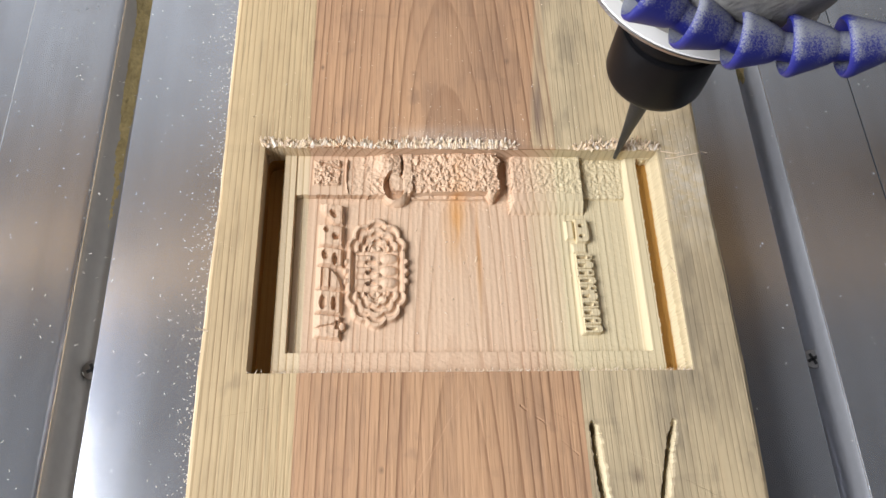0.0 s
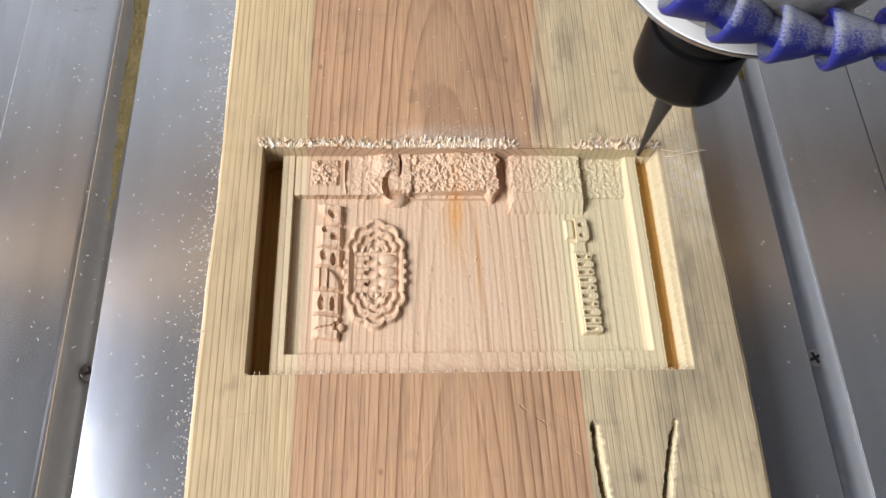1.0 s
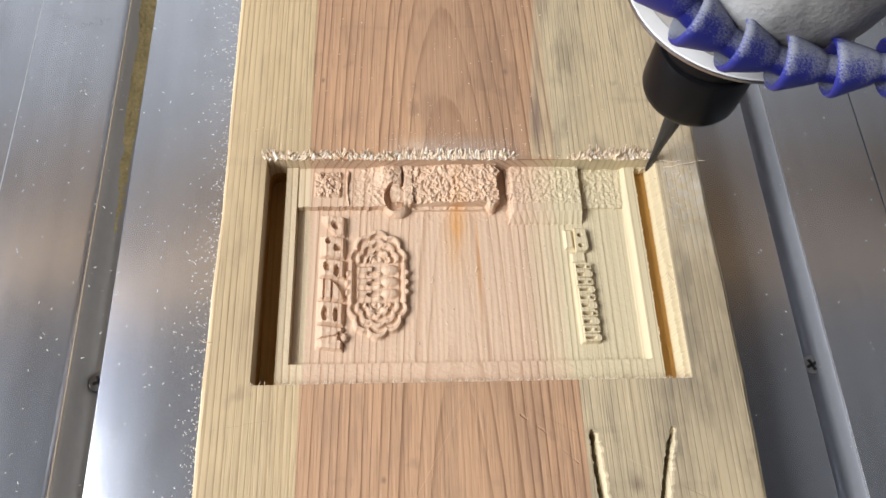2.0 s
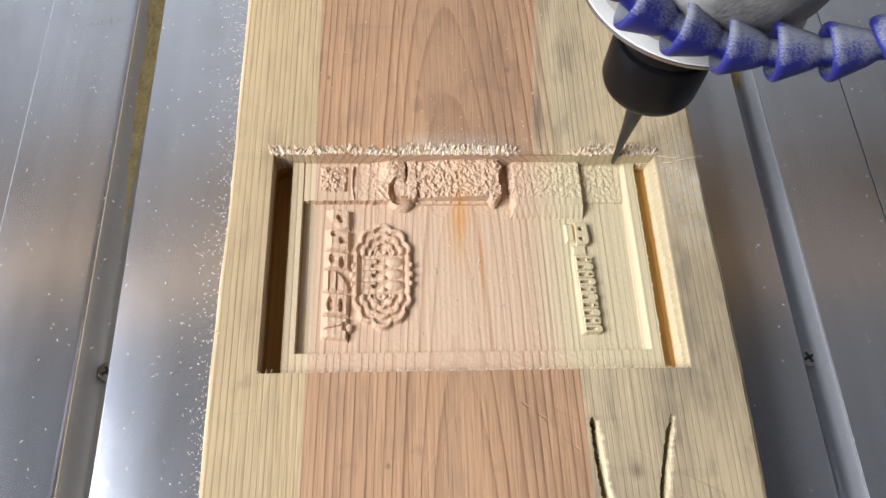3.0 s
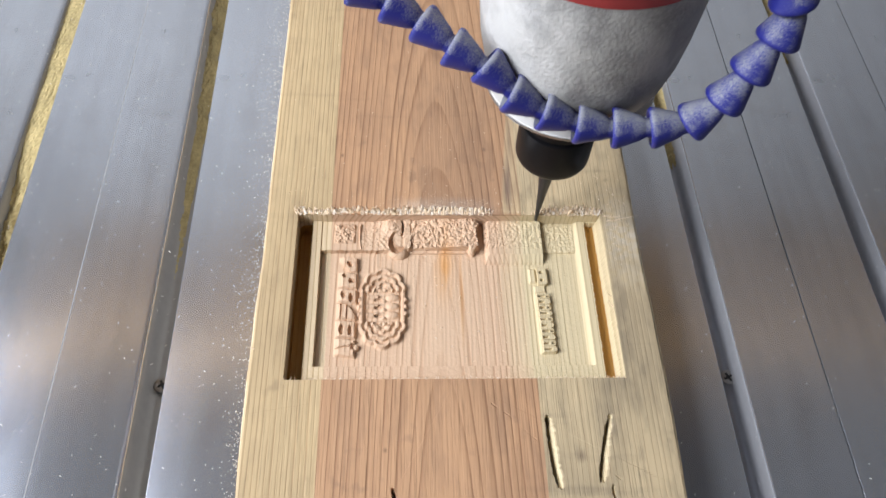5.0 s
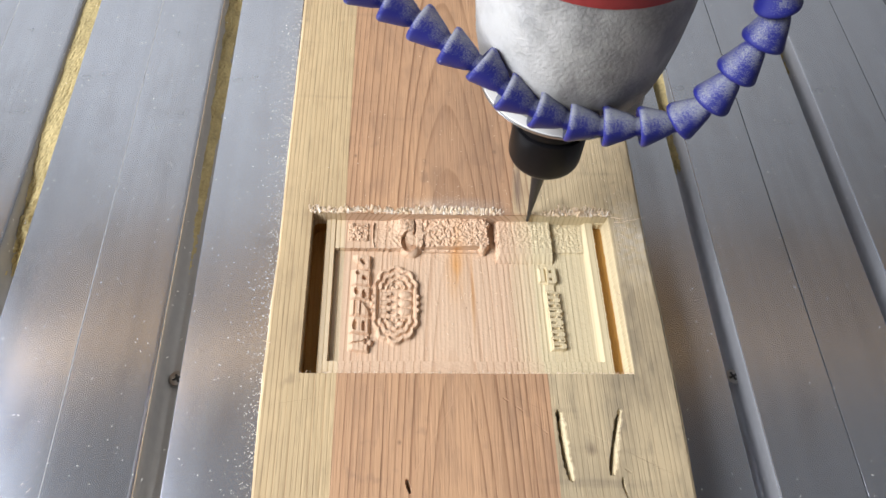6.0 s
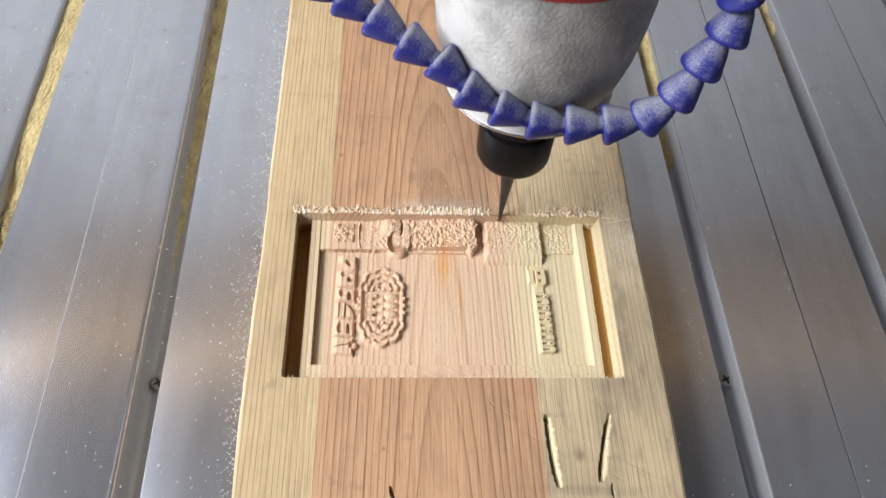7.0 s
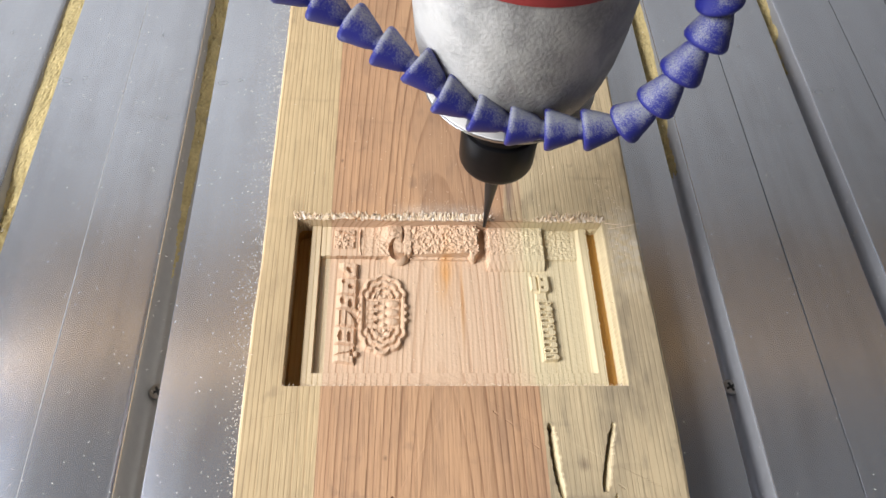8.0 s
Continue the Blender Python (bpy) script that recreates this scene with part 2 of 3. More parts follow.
def dusty_paint():
    n = Nodes("dusty_grey_paint", 0.6)
    speck, patch, cloud = n.noise(800, 4), n.noise(75, 5), n.noise(30, 5)
    x, _, z = n.axis()
    col = n.mix(n.ramp(patch, (0.35, 0.0), (0.7, 1.0)), (0.40, 0.395, 0.375), (0.23, 0.228, 0.22))
    col = n.mix(n.math("MULTIPLY", n.ramp(speck, (0.45, 0.0), (0.65, 1.0)), 0.45), col, (0.42, 0.41, 0.39))
    bare = n.ramp(n.noise(62, 4, n.scaled(1, 1, 0.6)), (0.52, 0.0), (0.58, 1.0))
    col = n.mix(n.math("MULTIPLY", bare, 0.5), col, (0.13, 0.13, 0.132))
    # window highlight put into the colour as pale patches down the left side
    left_highlight = n.math("MULTIPLY", n.math("MULTIPLY_ADD", x, -110, -0.9, clamp=True), n.ramp(cloud, (0.40, 0.0), (0.54, 1.0)))
    col = n.mix(n.math("MULTIPLY", left_highlight, 0.6), col, (0.68, 0.67, 0.65))
    low = n.math("MULTIPLY", n.math("MULTIPLY_ADD", z, -60, 7.2, clamp=True), n.ramp(cloud, (0.35, 0.2), (0.6, 0.9)))
    col = n.mix(n.math("MULTIPLY", low, 0.55), col, (0.34, 0.29, 0.22))
    n.bump(n.math("ADD", speck, patch), 0.4, 0.0008)
    return n.done(col, n.ramp(bare, (0.0, 0.7), (1.0, 0.4)))


FIBRE = fibre_material()
ALU = aluminium()
BLUE = blue_plastic()
PAINT = dusty_paint()
RED = plain("red_band", (0.30, 0.03, 0.03), 0.5, grain=400)
WHITE = plain("white_plate", (0.78, 0.77, 0.75), 0.4, grain=300, amount=0.08, dark=0.8)
BLACK = plain("black_oxide_steel", (0.006, 0.006, 0.007), 0.34, 0.0, 400, 0.3)
BLACK.node_tree.nodes["Principled BSDF"].inputs["Specular IOR Level"].default_value = 0.15
STEEL = plain("worn_steel", (0.45, 0.45, 0.46), 0.3, 1.0, 300)
CARBIDE = plain("dark_carbide", (0.022, 0.022, 0.024), 0.42, 0.2, 500)
DUST = plain("yellow_sawdust", (0.60, 0.48, 0.23), 0.95, 0.0, 700, 0.45, 0.45)
SLOTGREY = plain("dusty_slot_aluminium", (0.40, 0.385, 0.365), 0.5, 0.35, 250, 0.2, 0.7)
SLOTBLUE = plain("grey_slot_aluminium", (0.46, 0.465, 0.49), 0.4, 0.6, 250, 0.2, 0.7)
DARK = plain("recess_shade", (0.03, 0.03, 0.03), 0.8)
SCREW = plain("screw_steel", (0.35, 0.34, 0.33), 0.35, 1.0, 500, 0.3)
WALL = plain("wall_plaster", (0.84, 0.85, 0.87), 0.9, 0.0, 6, 0.1, 0.9)
SEAM = plain("pale_seam_strip", (0.52, 0.52, 0.52), 0.8, 0.0, 300, 0.4, 0.5)
# tones of these unseen surfaces are set for their reflections in the table
NORTHWALL = plain("warm_grey_wall_paint", (0.66, 0.66, 0.66), 0.9, 0.0, 6, 0.15, 0.85)
DARKWALL = plain("dark_unseen_wall", (0.16, 0.15, 0.15), 0.8, 0.0, 6, 0.2, 0.8)
CEILING = plain("grey_ceiling_paint", (0.20, 0.205, 0.215), 0.8, 0.0, 6, 0.2, 0.8)
CONCRETE = plain("grey_screed", (0.16, 0.15, 0.14), 0.8, 0.0, 12, 0.2, 0.8)
CHIP = plain("white_wood_chip", (0.86, 0.83, 0.77), 0.85, 0.0, 300, 0.1, 0.85)
BRONZE = plain("orange_brown_paint", (0.80, 0.48, 0.20), 0.55, 0.0, 20, 0.2)
FRAMEGREY = plain("machine_grey", (0.12, 0.12, 0.125), 0.5, 0.2, 30, 0.2)


# ---- mesh helpers ----
def mesh_of(bm, name, material, smooth=False):
    bmesh.ops.recalc_face_normals(bm, faces=bm.faces)
    me = bpy.data.meshes.new(name)
    bm.to_mesh(me)
    bm.free()
    me.materials.append(material)
    for p in me.polygons:
        p.use_smooth = smooth
    return me


def part(name, bm, material, parent=None, label="", smooth=False):
    ob = new(name, mesh_of(bm, name, material, smooth))
    if parent:
        ob.parent = parent
    return tagged(ob, label)


def box(bm, x0, x1, y0, y1, z0, z1, bevel=0.0):
    m = Matrix.LocRotScale(((x0 + x1) / 2, (y0 + y1) / 2, (z0 + z1) / 2), None, (x1 - x0, y1 - y0, z1 - z0))
    made = bmesh.ops.create_cube(bm, size=1, matrix=m)["verts"]
    if bevel:
        bmesh.ops.bevel(bm, geom=list({e for v in made for e in v.link_edges}), offset=bevel, segments=2, affect="EDGES")
    return bm


def lathe(profile, steps=48, m=Matrix()):
    """A closed turned body about z from (radius, height) pairs."""
    bm = bmesh.new()
    rings = []
    for r, z in profile:
        rings.append([bm.verts.new(m @ Vector((r * math.cos(a), r * math.sin(a), z))) for a in (2 * math.pi * i / steps for i in range(steps))])
    for a, b in zip(rings, rings[1:]):
        for i in range(steps):
            bm.faces.new((a[i], a[(i + 1) % steps], b[(i + 1) % steps], b[i]))
    for ring in (rings[0], rings[-1]):
        bm.faces.new(ring)
    return bm


def soften(ob, angle=35):
    ob.data.polygons.foreach_set("use_smooth", [True] * len(ob.data.polygons))
    ob.data.set_sharp_from_angle(angle=radians(angle))
    return ob


def fractal(X, Y, size, seed, octaves=3):
    """Smooth value noise in -1..1 over arrays of places; size in metres."""
    rng = np.random.RandomState(seed)
    out, amp, total = 0.0, 1.0, 0.0
    for k in range(octaves):
        g = rng.uniform(-1, 1, (257, 257))
        c, q = math.cos(0.5 + 0.9 * k), math.sin(0.5 + 0.9 * k)
        u, v = ((X * c - Y * q) / size) % 256, ((X * q + Y * c) / size) % 256
        i, j = u.astype(int), v.astype(int)
        a, b = u - i, v - j
        a, b = a * a * (3 - 2 * a), b * b * (3 - 2 * b)
        out = out + amp * ((g[i, j] * (1 - a) + g[i + 1, j] * a) * (1 - b) + (g[i, j + 1] * (1 - a) + g[i + 1, j + 1] * a) * b)
        total, amp, size = total + amp, amp * 0.5, size * 0.5
    return out / total


# ---- room ----
def room():
    x0, x1, y0, y1, z0, z1 = -1.25, 1.6, -1.4, 1.25, -0.9, 2.4
    t = 0.12
    wy0, wy1, wz0, wz1 = WINDOW.y - 0.62, 1.10, WINDOW.z - 0.5, 2.25
    bm = bmesh.new()
    box(bm, x0 - t, x0, y0, wy0, z0, z1)
    box(bm, x0 - t, x0, wy1, y1, z0, z1)
    box(bm, x0 - t, x0, wy0, wy1, z0, wz0)
    box(bm, x0 - t, x0, wy0, wy1, wz1, z1)
    tagged(part("wall_west", bm, WALL, label="plain pale plastered wall with a tall window opening"), category="wall", kind="structure")
    # unseen walls added round the scene; the dark ones deepen the table's reflections
    for name, b in (("wall_east", (x1, x1 + t, y0, y1, z0, z1)), ("wall_north", (x0 - t, x1 + t, y1, y1 + t, z0, z1)), ("wall_south", (x0 - t, x1 + t, y0 - t, y0, z0, z1))):
        dark = name in ("wall_east", "wall_south")
        tagged(part(name, box(bmesh.new(), *b), DARKWALL if dark else NORTHWALL, label="unseen dark wall that deepens the table's reflections" if dark else "unseen warm grey wall mirrored in the table"), category="wall", kind="structure")
    tagged(part("floor", box(bmesh.new(), x0 - t, x1 + t, y0 - t, y1 + t, z0 - t, z0), CONCRETE, label="mid grey workshop floor"), category="floor", kind="structure")
    tagged(part("ceiling", box(bmesh.new(), x0 - t, x1 + t, y0 - t, y1 + t, z1, z1 + t), CEILING, label="unseen grey ceiling mirrored in the table"), category="ceiling", kind="structure")


room()


# ---- machine table ----
TURN = pose(0, 0, 0, 0, 0, 0.556)      # the table's slots against the board


def slot_at(k):
    """The middle of slot k; the two under the board are not seen."""
    return SLOT0 + k * 0.0836 if k <= 0 else SLOT0 + k * PITCH


def profile_mesh(left, right, lip, trough):
    """One aluminium extrusion with a slot, y along its length, its slot at x = 0."""
    deep, nick = 0.0120, 0.00003 if trough else 0.0001
    pts = [(-left, -0.018), (-left, -nick), (-left + nick, 0), (-lip - 0.0030, 0), (-lip - 0.0016, -0.0004), (-lip - 0.0006, -0.0013)]
    if trough:
        pts = pts[:3] + [(-lip - 0.0008, 0), (-lip - 0.0006, -0.0002), (-lip - 0.0006, -deep), (-0.0006, -deep),
                         (lip - 0.0036, -deep + 0.0006), (lip - 0.0022, -deep + 0.0022), (lip - 0.0012, -deep + 0.0048), (lip - 0.0005, -deep + 0.0080), (lip - 0.0002, -0.0016), (lip + 0.0002, -0.0005)]
    else:
        pts += [(-lip + 0.0002, -0.0028), (-lip + 0.0010, -0.0062), (-lip + 0.0020, -0.0094), (-lip + 0.0034, -0.0114), (-lip + 0.0046, -deep), (lip - 0.0004, -deep), (lip, -deep + 0.0006), (lip, -0.0004), (lip + 0.0001, -0.00012)]
    pts += [(lip + 0.0006, 0), (right - nick, 0), (right, -nick), (right, -0.018)]
    bm = bmesh.new()
    ends = [[bm.verts.new((x, y, z)) for x, z in pts] for y in (-0.55, 0.85)]
    for i in range(len(pts)):
        j = (i + 1) % len(pts)
        bm.faces.new((ends[0][i], ends[0][j], ends[1][j], ends[1][i]))
    for e in ends:
        bm.faces.new(e)
    for f in bm.faces:
        c = f.calc_center_median()
        if len(f.verts) == 4 and c.z < -0.0006 and abs(c.x) < lip + 0.0004:
            f.material_index = 1
    me = mesh_of(bm, "profile", ALU)
    me.materials.append(SLOTBLUE if trough else SLOTGREY)
    for f in me.polygons:
        f.use_smooth = f.center.z < -0.0001 and abs(f.center.x) < lip + 0.004
    me.set_sharp_from_angle(angle=radians(40))
    return me


def screw_mesh():
    """A countersunk cross-head screw, its head's top at z = 0."""
    bm = lathe([(0.0016, -0.0060), (0.0018, -0.0018), (0.0030, -0.0016), (0.0037, -0.0004), (0.0034, 0.0)], 28)
    return mesh_of(bm, "screw", SCREW, False)


table = tagged(new("machine_table"), "brushed aluminium T-slot machine table with sawdust in its slots", "machine table")
table.matrix_basis = TURN
for k in range(-4, 8):
    left, right = (slot_at(k) - slot_at(k - 1)) / 2 - (0.00028 if k > 2 else 0.0002), (slot_at(k + 1) - slot_at(k)) / 2 - (0.00028 if k > 2 else 0.0002)
    o = new("profile", profile_mesh(left, right, 0.0052 if k < 2 else 0.0047, k >= 2))
    o.parent, o.location = table, (slot_at(k), 0, 0)
sm = screw_mesh()
for k, dx, y, z in ((0, 0.0014, 0.0122, -0.0098), (3, 0.0016, 0.0110, -0.0082)):
    s = tagged(new("screw", sm), "steel cross-head screw in a slot")
    s.parent, s.location = table, (slot_at(k) + dx, y, z)
    # dark bars laid on the head stand for the shade in its cross
    cross = bmesh.new()
    for a in (25, 115):
        bmesh.ops.create_cube(cross, size=1, matrix=pose(0, 0, 0.00004, 0, 0, a) @ Matrix.Diagonal((0.0044, 0.0011, 0.0003, 1)))
    c = part("cross_shade", cross, DARK, s)
base = part("base", box(bmesh.new(), -0.47, 0.55, -0.54, 0.84, -0.9, -0.0185, 0.004), FRAMEGREY, table, "dark grey machine base")


def slot_dust(k, y0, y1, fill, lean, thin):
    """A long drift of sawdust lying in a slot, its end tapering."""
    rng = random.Random(k * 31 + int(y0 * 1000))
    bm = bmesh.new()
    rows = []
    n = int((y1 - y0) / 0.0015)
    for i in range(n + 1):
        y = y0 + (y1 - y0) * i / n
        full = min(1.0, (y - y0) / (0.2 if k == 0 else 0.09))
        row = []
        for j in range(13):
            u = j / 6 - 1
            clump = noise.noise((y * 70, u * 1.2, k)) + 0.5 * noise.noise((y * 300, u * 5, k))
            grit = rng.uniform(-0.00016, 0.00016) + 0.0003 * noise.noise((y * 900, u * 9, k + 5))
            h = fill + lean * u * 0.0040 + 0.0005 * clump + grit
            h = h - (1 - full) * (fill + 0.001) * (0.75 + 0.6 * clump) - thin * (0.55 - clump)
            row.append(bm.verts.new((u * (0.0051 if k < 2 else 0.0045), y, -0.0121 + min(max(h, 0.0), 0.0118))))
        rows.append(row)
    for a, b in zip(rows, rows[1:]):
        for j in range(12):
            bm.faces.new((a[j], a[j + 1], b[j + 1], b[j]))
    o = part("sawdust", bm, DUST, table, "yellow sawdust packed in a slot")
    o.location = (slot_at(k), 0, 0)


for k, y0, fill, lean, thin in ((-2, 0.10, 0.0100, 0, 0), (-1, 0.060, 0.0094, 0.0, 0), (0, 0.060, 0.0042, -1.1, 0.0024), (3, 0.135, 0.0075, 0.7, 0.0012), (4, 0.215, 0.0085, 0.5, 0.0004)):
    slot_dust(k, y0, 0.6, fill, lean, thin)
for k in (-2, -1, 0):        # pale strips added for the bright edge of these seams
    bm = box(bmesh.new(), -0.00017, 0.00017, -0.5, 0.8, -0.002, 0.00002)
    o = part("seam_strip", bm, SEAM, table, "added pale strip for a seam's bright edge")
    o.location = ((slot_at(k) + slot_at(k - 1)) / 2, 0, 0)


# ---- the carved board ----
def slab(X, Y, x0, x1, y0, y1, soft=0.0004):
    """1 inside the rectangle, 0 outside, with soft sides."""
    d = np.minimum(np.minimum(X - x0, x1 - X), np.minimum(Y - y0, y1 - Y))
    return np.clip(d / soft + 0.5, 0, 1)


def oval(X, Y, x, y, rx, ry, turn=0.0, soft=0.3):
    c, s = math.cos(turn), math.sin(turn)
    u, v = ((X - x) * c + (Y - y) * s) / rx, (-(X - x) * s + (Y - y) * c) / ry
    return np.clip((1 - np.hypot(u, v)) / soft, 0, 1)


def ornament(X, Y):
    """Nested scalloped ridges at both ends, petals, slots and beaded side mouldings between."""
    u, v = (X + 0.0312) * 1000, (Y - 0.0380) * 1000
    out = np.zeros_like(u)
    for sgn in (1, -1):
        w = v * sgn - 7.2
        r, a = np.hypot(u, w * 0.80), np.arctan2(w, u)
        edge = 9.5 + 1.35 * np.abs(np.sin(5 * a)) ** 0.8
        q = r / edge
        ridge = np.clip(0.55 + 0.95 * np.cos(2 * np.pi * (q * 3.7 + 0.62)), 0, 1)
        star = 0.55 + 0.45 * np.cos(5 * a + 1.57) * np.clip(q * 3, 0, 1) - 0.5 * (np.abs(r - 2.3) < 0.35)
        ridge = np.where(q < 0.36, np.clip(star, 0, 1), ridge)
        out = np.maximum(out, np.where((w > -0.3) & (q < 1.04), 0.34 + 0.66 * ridge, 0) * np.clip((1.04 - q) * 10, 0, 1))
    mid = np.abs(v) < 7.4
    bead = sum(np.clip(1 - np.hypot((np.abs(u) - 10.0) / 1.3, (v - k) / 1.6), 0, 1) for k in (-3.6, 0.0, 3.6))
    side = np.maximum(np.clip(1.5 - 1.25 * np.abs(np.abs(u) - 9.3), 0, 1), np.clip(bead * 2.2, 0, 1.1))
    body = np.where(np.abs(u) < 7.4, 0.30 + 0.12 * np.cos(v * 1.5), 0.0)
    for k in (4.9, 0.4, -4.0):
        petal = np.sqrt(np.clip(1 - ((u - 4.3) / 3.3) ** 2 - ((v - k) / 2.1) ** 2, 0, 1))
        flute = 0.85 * np.clip(1.6 - np.abs(v - k) * 0.85, 0, 1) * ((u > -7.2) & (u < -2.0))
        tongue = 0.75 * np.clip(1.3 - np.hypot((u - 0.4) / 1.6, (v - k + 1.6) / 1.0), 0, 1)
        body = np.maximum(np.maximum(body, petal), np.maximum(flute, tongue))
    for k in (3.6, -0.3, -4.5):
        body = np.where(np.hypot((u + 2.0) / 1.9, (v - k) / 0.75) < 1, -0.35, body)
    body = np.where((u < -7.0) & (u > -8.4), np.minimum(body, -0.1), body)
    return np.where(mid, np.maximum(side, body), out)


def lettering(X, Y):
    """Unreadable raised characters as plain blocks with openings."""
    h = np.zeros_like(X)
    u, v = X * 1000, Y * 1000 - (X * 1000 + 47) * -0.14
    blocks = ((56.3, 64.2, -51.2), (47.6, 55.9, -51.5), (40.2, 47.0, -51.6), (31.7, 39.6, -51.6), (22.8, 31.0, -51.8), (13.9, 22.2, -51.8))
    for k, (a, b, left) in enumerate(blocks):
        blk = np.clip(np.minimum(np.minimum(u - left, -42.9 - u), np.minimum(v - a, b - v)) / 0.7 + 0.3, 0, 1)
        blk = blk * np.clip((u - left + 1.2) / 3.4, 0.35, 1)
        if k == 0:
            blk = blk * np.clip((v - a - (-46.5 - u) * 1.1) / 0.7, 0, 1)
        if k == 3:
            blk = blk * np.clip((9.0 - np.hypot(u + 51.5, v - a)) / 0.8, 0, 1)
            blk = blk * (1 - 0.55 * (np.abs(u + 49.6) < 0.4) - 0.55 * (np.abs(u + 47.0) < 0.4))
        if k == 5:
            blk = blk * (1 - 0.5 * (np.abs(v - 18.2 - (u + 47) * 0.35) < 0.5)) * (1 - 0.9 * ((u > -44.6) & (np.abs(v - 18.8) < 1.5)))
        h = np.maximum(h, blk)
    for x, y, rx, ry, turn in ((-46.5, 60.2, 0.9, 1.6, 0.5), (-48.7, 54.0, 0.8, 1.0, 0.3), (-45.5, 51.3, 1.0, 1.3, 0.6), (-48.9, 44.3, 1.0, 1.6, 0.2), (-45.5, 42.6, 0.8, 2.0, 0.0), (-49.0, 26.8, 1.0, 2.3, 0.0), (-45.4, 26.2, 0.7, 2.3, 0.0)):
        h = h * (1 - np.clip(oval(u, Y * 1000, x, y, rx * 1.2, ry * 1.2, turn, 0.2), 0, 1))
    return np.maximum(h, oval(X, Y, -0.0423, 0.0180, 0.0012, 0.0018) * 0.9)


def small_lettering(X, Y):
    """A row of small round-ended characters on a low bevelled bar."""
    X = X + (Y - 0.030) * 0.022
    h = slab(X, Y, 0.0374, 0.0396, 0.0150, 0.0452, 0.0004) * np.clip((X - 0.0370) / 0.0014, 0.2, 0.6)
    for k in range(10):
        a = 0.0152 + k * 0.00295
        lobe = np.hypot(np.maximum(X - 0.0432, 0), (Y - a - 0.0014) * 0.95)
        blk = np.clip((0.00155 - lobe) / 0.0003, 0, 1) * (X > 0.0384)
        slot = slab(X, Y, 0.0390, 0.0413 + 0.0009 * (k % 3 == 0), a + 0.0009, a + 0.0018, 0.0003)
        far = slab(X, Y, 0.0426, 0.0450, a + 0.0010, a + 0.0017, 0.0004) * (k % 2)
        h = np.maximum(h, blk * (1 - 1.1 * slot) * (1 - 0.6 * far))
    h = np.maximum(h, slab(X, Y, 0.0380, 0.0430, 0.0455, 0.0490, 0.0008) * 0.45)
    d = np.hypot(np.maximum(X - 0.0425, 0), np.maximum(np.abs(Y - 0.0537) - 0.0028, 0))
    arch = np.clip((0.0022 - d) / 0.0005, 0, 1) * (X > 0.0398)
    for b in (0.0515, 0.0556):
        arch = arch * (1 - 1.1 * oval(X, Y, 0.0416, b, 0.0009, 0.0008))
    h = np.maximum(h, slab(X, Y, 0.0364, 0.0392, 0.0508, 0.0580, 0.0008) * 0.55)
    return np.maximum(h, arch)


def groove(X, Y, x0, y0, x1, y1, w, deep, seed):
    """A ragged V-shaped gouge from one place to another."""
    t = np.clip(((X - x0) * (x1 - x0) + (Y - y0) * (y1 - y0)) / ((x1 - x0) ** 2 + (y1 - y0) ** 2), 0, 1)
    bow = np.sin(t * np.pi) * 0.0010
    d = np.hypot(X - x0 - (x1 - x0) * t + bow * 0.5, Y - y0 - (y1 - y0) * t)
    width = w * (0.75 + 0.35 * fractal(X * 0, Y + seed, 0.0012, seed, 2)) * (1 - 0.5 * np.abs(t * 2 - 1) ** 6)
    return deep * np.clip(1 - d / width, 0, 1) ** 0.7


